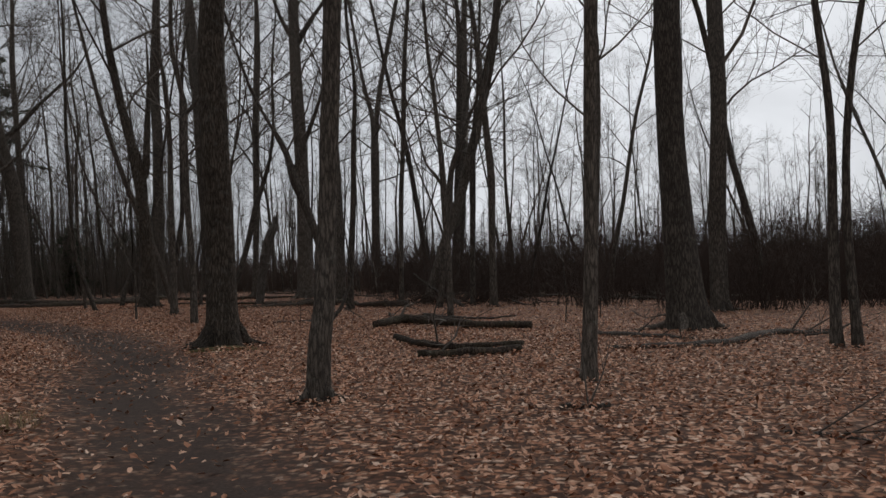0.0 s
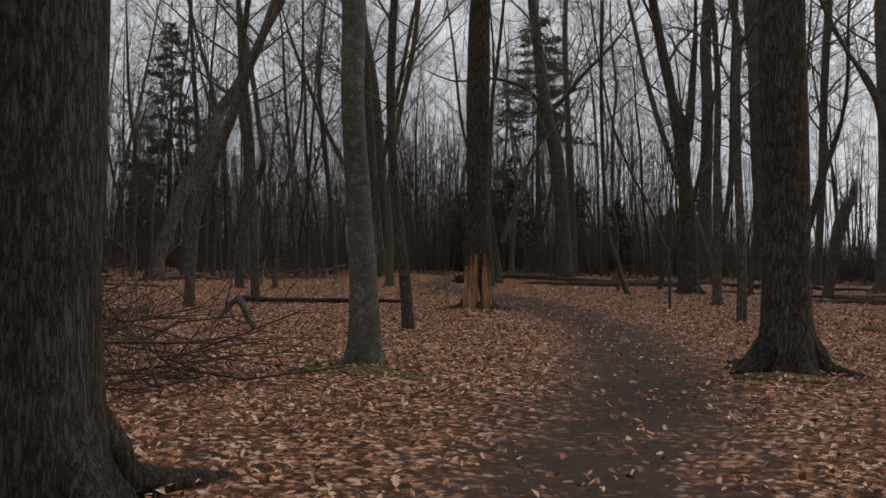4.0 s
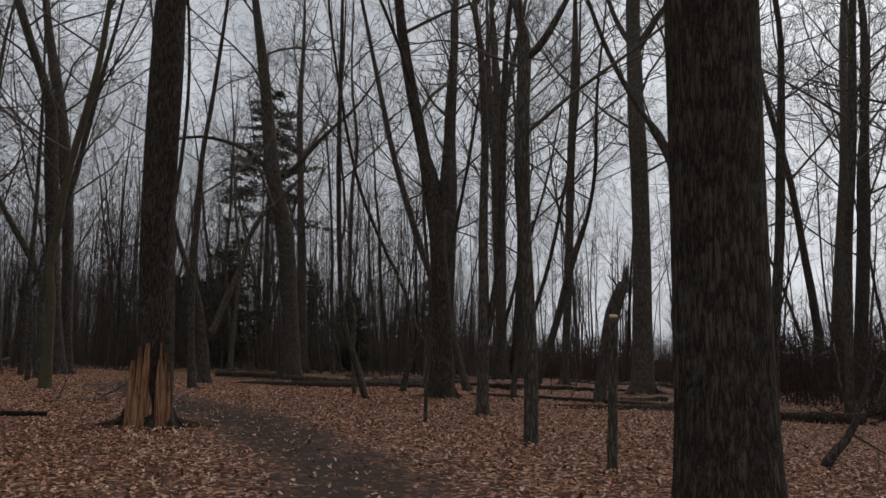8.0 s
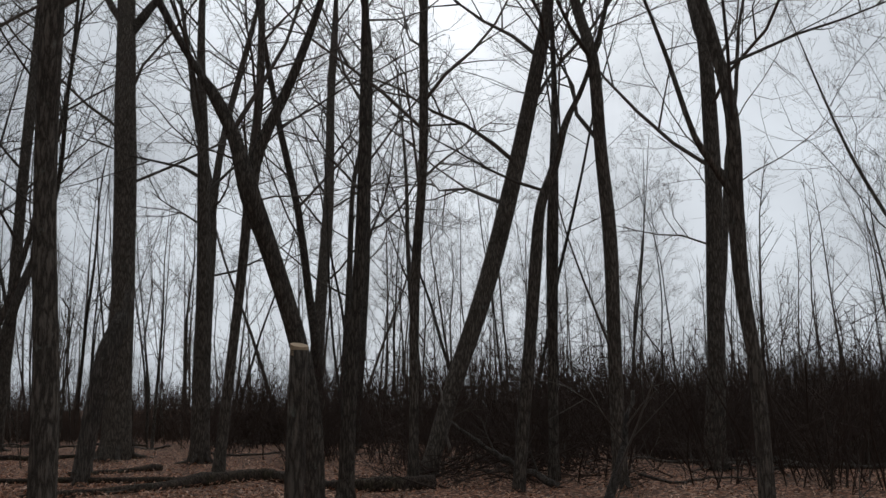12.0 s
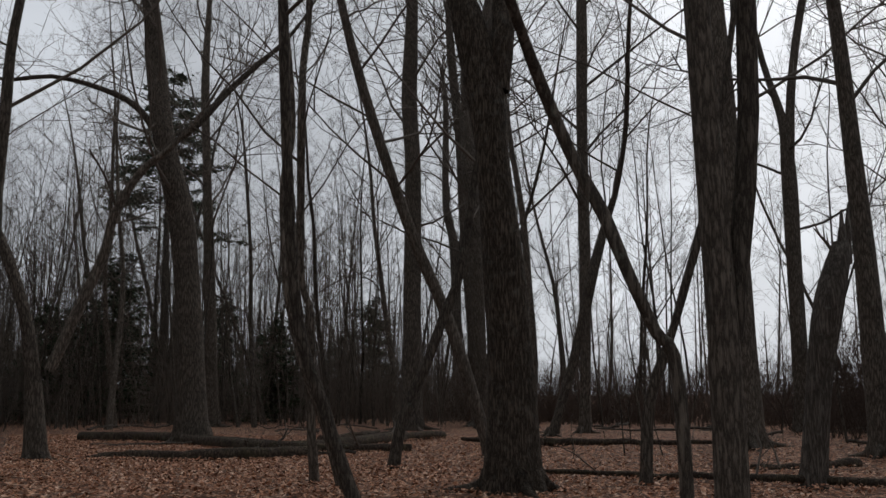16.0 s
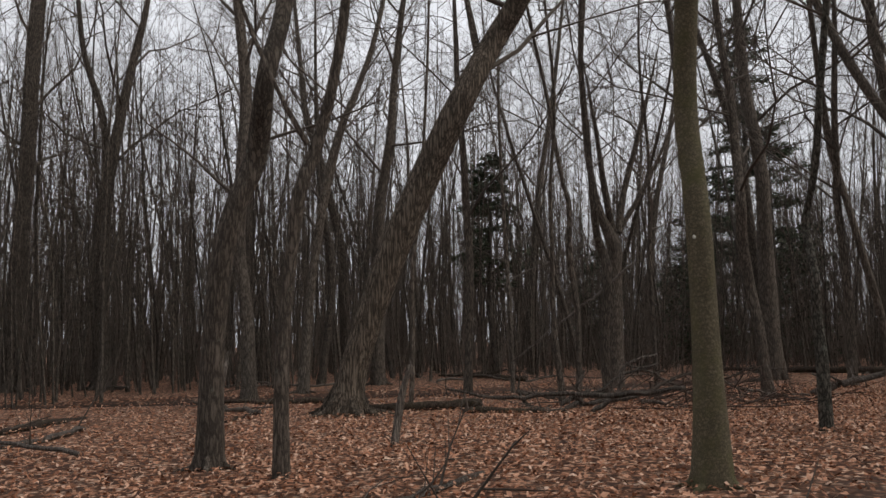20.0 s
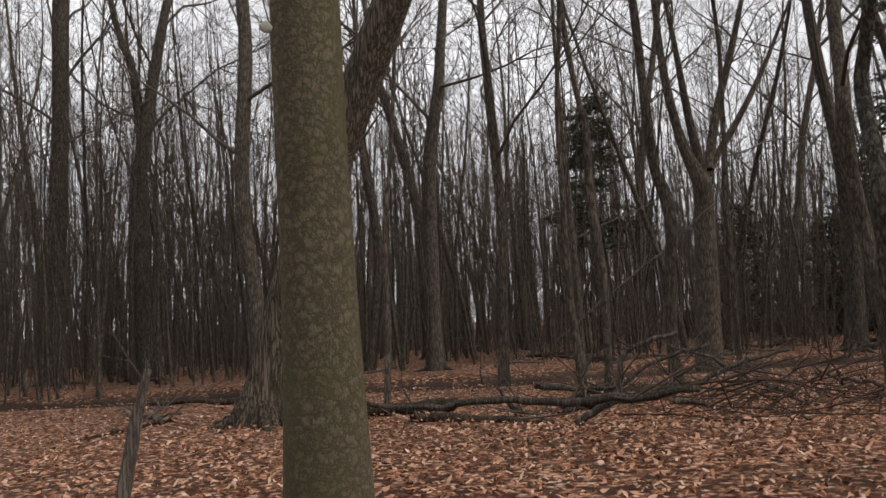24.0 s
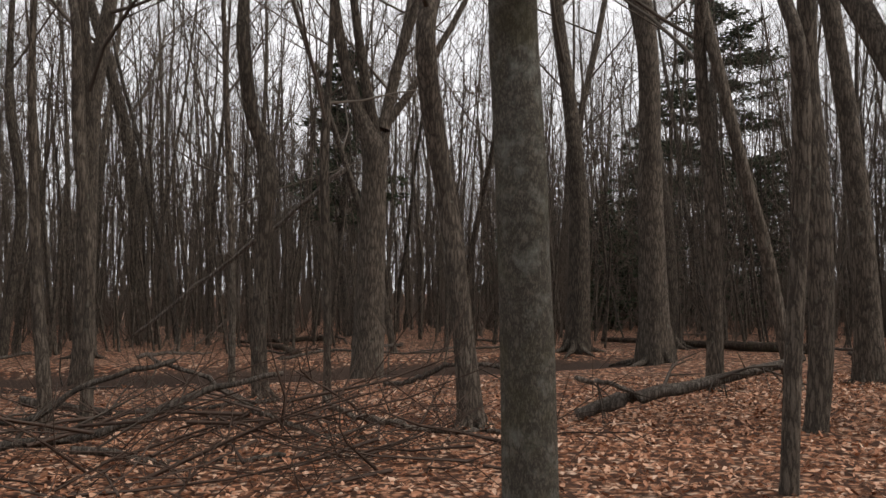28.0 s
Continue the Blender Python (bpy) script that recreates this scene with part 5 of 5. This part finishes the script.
hero(-30.77, 32.14, 84, [((0.00, 0.00, 0.046), (0.00, 1.44, 0.046), (-0.03, 2.77, 0.060), (0.01, 3.45, 0.047), (0.05, 4.26, 0.034))])
hero(-36.38, 30.31, 84, [((0.00, 0.00, 0.070), (-0.00, 2.03, 0.061), (-0.06, 4.06, 0.061), (-0.12, 5.81, 0.051))])
hero(-23.77, 23.55, 94, [((0.00, 0.00, 0.067), (0.18, 0.64, 0.057), (0.28, 1.02, 0.026))], "snag")
hero(-22.82, 25.75, 94, [((0.00, 0.00, 0.049), (0.12, 0.54, 0.045), (0.23, 0.92, 0.023))], "snag")

# ---- fallen wood ----
log((-23.31, 42.20, 0.35, 0.142), (-20.70, 41.83, 0.36, 0.159), (-17.45, 39.05, 0.35, 0.141), (-15.54, 38.55, 0.34, 0.136), (-14.61, 43.05, 0.36, 0.153))
log((-1.55, 18.92, 0.31, 0.079), (-1.02, 20.35, 0.33, 0.109), (-0.37, 19.73, 0.32, 0.106), (0.39, 18.50, 0.31, 0.088), (1.64, 17.69, 0.30, 0.074))
log((-0.93, 15.56, 0.29, 0.064), (-0.34, 13.82, 0.29, 0.056), (0.12, 13.27, 0.29, 0.054), (1.13, 13.80, 0.28, 0.048))
log((-0.46, 12.28, 0.29, 0.056), (0.07, 12.36, 0.29, 0.057), (1.01, 12.84, 0.29, 0.060))
log((-7.31, 29.28, 0.28, 0.042), (-5.74, 30.17, 0.30, 0.077), (-4.78, 31.43, 0.33, 0.118), (-3.60, 32.17, 0.33, 0.110), (-2.88, 29.96, 0.30, 0.076), (-2.24, 29.36, 0.33, 0.116), (-1.33, 29.42, 0.32, 0.107))
log((-20.49, 41.57, 0.32, 0.104), (-17.93, 40.20, 0.34, 0.135), (-15.84, 38.30, 0.34, 0.124), (-13.27, 38.48, 0.32, 0.103))
log((-18.64, 35.42, 0.28, 0.042), (-18.17, 35.82, 0.31, 0.085), (-16.83, 35.70, 0.33, 0.111), (-15.84, 35.88, 0.34, 0.129), (-15.06, 36.52, 0.34, 0.132), (-14.79, 37.07, 0.32, 0.094))
log((-15.40, 41.12, 0.30, 0.078), (-14.92, 42.65, 0.34, 0.125), (-13.92, 44.79, 0.32, 0.105))
log((-7.10, 34.66, 0.28, 0.046), (-6.34, 34.97, 0.29, 0.056), (-5.37, 35.73, 0.30, 0.070))
log((-27.30, 27.35, 0.30, 0.074), (-27.28, 27.75, 0.30, 0.067), (-26.87, 28.26, 0.29, 0.058), (-26.61, 28.62, 0.28, 0.045), (-26.42, 29.01, 0.27, 0.027))
log((-26.46, 20.41, 0.28, 0.046), (-27.42, 20.60, 0.30, 0.069), (-28.79, 21.03, 0.28, 0.042))
log((-27.02, 23.54, 0.27, 0.031), (-27.76, 23.72, 0.28, 0.040), (-28.88, 23.97, 0.27, 0.035))
branch((-24.51, 21.04, 0.30, 0.042), (-25.48, 21.36, 0.31, 0.046), (-26.68, 21.50, 0.31, 0.042))
branch((-27.46, 29.08, 0.29, 0.040), (-27.48, 29.45, 0.38, 0.047), (-27.53, 30.45, 0.47, 0.037), (-27.57, 31.20, 0.78, 0.030), (-27.61, 31.87, 0.91, 0.020))
branch((-27.46, 29.45, 0.38, 0.027), (-27.46, 29.40, 0.69, 0.023), (-27.46, 29.51, 0.95, 0.017))
branch((-27.10, 30.36, 0.42, 0.029), (-27.15, 31.17, 0.28, 0.029), (-27.18, 31.86, 0.28, 0.026), (-27.23, 32.66, 0.27, 0.023))
branch((-27.78, 28.44, 0.82, 0.016), (-27.78, 28.42, 0.57, 0.025), (-27.78, 28.65, 0.29, 0.033), (-27.79, 29.03, 0.29, 0.038))
branch((-27.27, 28.82, 0.29, 0.031), (-27.27, 28.61, 0.29, 0.031), (-27.27, 28.54, 0.29, 0.026))
branch((-27.73, 29.15, 0.34, 0.038), (-27.74, 29.47, 0.53, 0.035), (-27.75, 29.84, 0.56, 0.032), (-27.76, 30.22, 0.80, 0.024), (-27.78, 30.98, 1.02, 0.019))
branch((-29.08, 34.68, 0.26, 0.070), (-29.01, 35.22, 0.49, 0.076), (-28.94, 35.80, 0.57, 0.064), (-28.80, 36.95, 0.87, 0.041))
branch((-28.43, 30.62, 1.02, 0.015), (-28.36, 31.14, 0.80, 0.026), (-28.29, 31.70, 0.48, 0.028), (-28.22, 32.26, 0.27, 0.026), (-28.19, 32.56, 0.27, 0.020))
branch((-27.75, 32.18, 0.72, 0.017), (-27.72, 32.40, 0.55, 0.024), (-27.68, 32.68, 0.51, 0.029), (-27.64, 33.02, 0.43, 0.024), (-27.56, 33.72, 0.39, 0.019))
branch((-29.20, 32.74, 0.64, 0.026), (-29.16, 33.03, 0.67, 0.029), (-29.12, 33.36, 0.82, 0.026), (-29.04, 34.05, 0.82, 0.023))
branch((-28.96, 34.64, 0.70, 0.026), (-28.93, 34.90, 0.65, 0.026), (-28.89, 35.18, 0.55, 0.023))
branch((-2.84, 21.40, 0.20, 0.056), (-2.53, 21.50, 0.73, 0.040), (-2.36, 21.55, 1.17, 0.026), (-2.20, 21.60, 1.63, 0.013))
branch((-16.68, 25.03, 0.26, 0.039), (-16.26, 26.36, 0.29, 0.055))
branch((-3.97, 21.99, 0.22, 0.033), (-3.16, 22.06, 0.22, 0.032))
branch((-11.47, 14.65, 0.22, 0.052), (-11.69, 14.52, 0.69, 0.056), (-11.87, 14.41, 0.53, 0.037), (-11.93, 14.38, 0.42, 0.030))
branch((-4.27, 21.84, 0.23, 0.032), (-3.31, 22.06, 0.23, 0.040))
branch((-32.69, 29.48, 1.01, 0.019), (-32.54, 30.52, 1.82, 0.026), (-32.42, 31.30, 2.40, 0.032), (-32.27, 32.35, 3.23, 0.039))
branch((-25.25, 26.77, 0.81, 0.016), (-25.14, 27.55, 0.68, 0.028), (-25.03, 28.34, 0.70, 0.032), (-24.90, 29.20, 0.68, 0.040), (-24.76, 30.14, 0.75, 0.032))
branch((-26.09, 29.17, 0.30, 0.044), (-26.03, 29.60, 0.65, 0.039), (-26.01, 29.70, 1.04, 0.031), (-25.94, 30.23, 1.22, 0.022))
branch((2.34, 6.30, 0.24, 0.020), (2.55, 6.15, 0.24, 0.020), (2.81, 5.95, 0.24, 0.017))
branch((2.31, 13.15, 0.24, 0.033), (4.19, 13.30, 0.27, 0.068), (5.35, 14.90, 0.26, 0.066), (6.39, 14.90, 0.25, 0.038))
branch((0.92, 7.75, 0.23, 0.025), (1.36, 7.75, 0.23, 0.030))
branch((-18.86, 25.01, 0.28, 0.029), (-19.51, 25.58, 0.30, 0.038), (-20.32, 26.30, 0.32, 0.037))
branch((0.55, 28.77, 0.22, 0.064), (0.08, 28.98, 0.51, 0.052), (-0.37, 29.17, 0.77, 0.044), (-0.74, 29.34, 1.06, 0.032), (-1.09, 29.49, 1.34, 0.016))
branch((-2.09, 26.38, 0.95, 0.024), (-2.11, 26.39, 1.38, 0.018), (-2.16, 26.41, 1.72, 0.012))
branch((-23.33, 19.86, 0.26, 0.085), (-24.18, 19.30, 2.29, 0.068), (-25.36, 18.51, 4.15, 0.051))
branch((-8.99, 7.17, 0.25, 0.032), (-9.91, 8.48, 0.26, 0.050), (-9.76, 9.43, 0.27, 0.047), (-8.82, 9.81, 0.25, 0.033))
branch((-12.01, 9.37, 0.27, 0.053), (-14.51, 12.39, 0.28, 0.080), (-16.04, 16.12, 0.26, 0.075))
branch((-10.20, 8.05, 0.24, 0.037), (-9.60, 8.45, 1.00, 0.031), (-8.84, 8.96, 1.42, 0.022))

# ---- the rest ----
background_woods()
far_woods()
brush_belt()
pine(-54.0, 46.8, 17.5, 301, low=0.28)
pine(-48.0, 32.2, 9.0, 303, low=0.4)
pine(-32.5, 62.5, 19.0, 302, low=0.5)
young_growth()
brush_pile(-10.2, 9.4, 2.6, 2.2, 1.15, 330, 401, "tangled heap of dead brushwood beside the trail")
brush_pile(-27.4, 31.6, 1.8, 2.2, 0.4, 95, 402, "heap of dark dead twigs around a fallen branch")
windfall()
shoots()
brush_pile(0.6, 30.5, 3.0, 1.6, 0.5, 130, 403, "dead twigs and brush beside a rotting log")
moss_patch(-4.6, 7.0, 0.85, 0.5, 1)
moss_patch(-7.3, 12.2, 0.9, 0.45, 2)
moss_patch(-3.7, 14.7, 0.6, 0.35, 3)
grass_tuft(-4.2, 7.4, 0.7, 420, 411)
grass_tuft(-6.1, 6.7, 0.5, 260, 412)
root_stump(-20.03, 33.70, 0.5, 501)
lichen_spot(-5.03, 7.33, 0.52, 30, 0.05, "bracket_fungus", "pale bracket fungus low on an oak", 502)
lichen_spot(-19.09, 27.79, 2.25, 106, 0.018, "lichen_patch", "pale crust of lichen on smooth bark", 503)
scatter_leaves()
single_leaves()
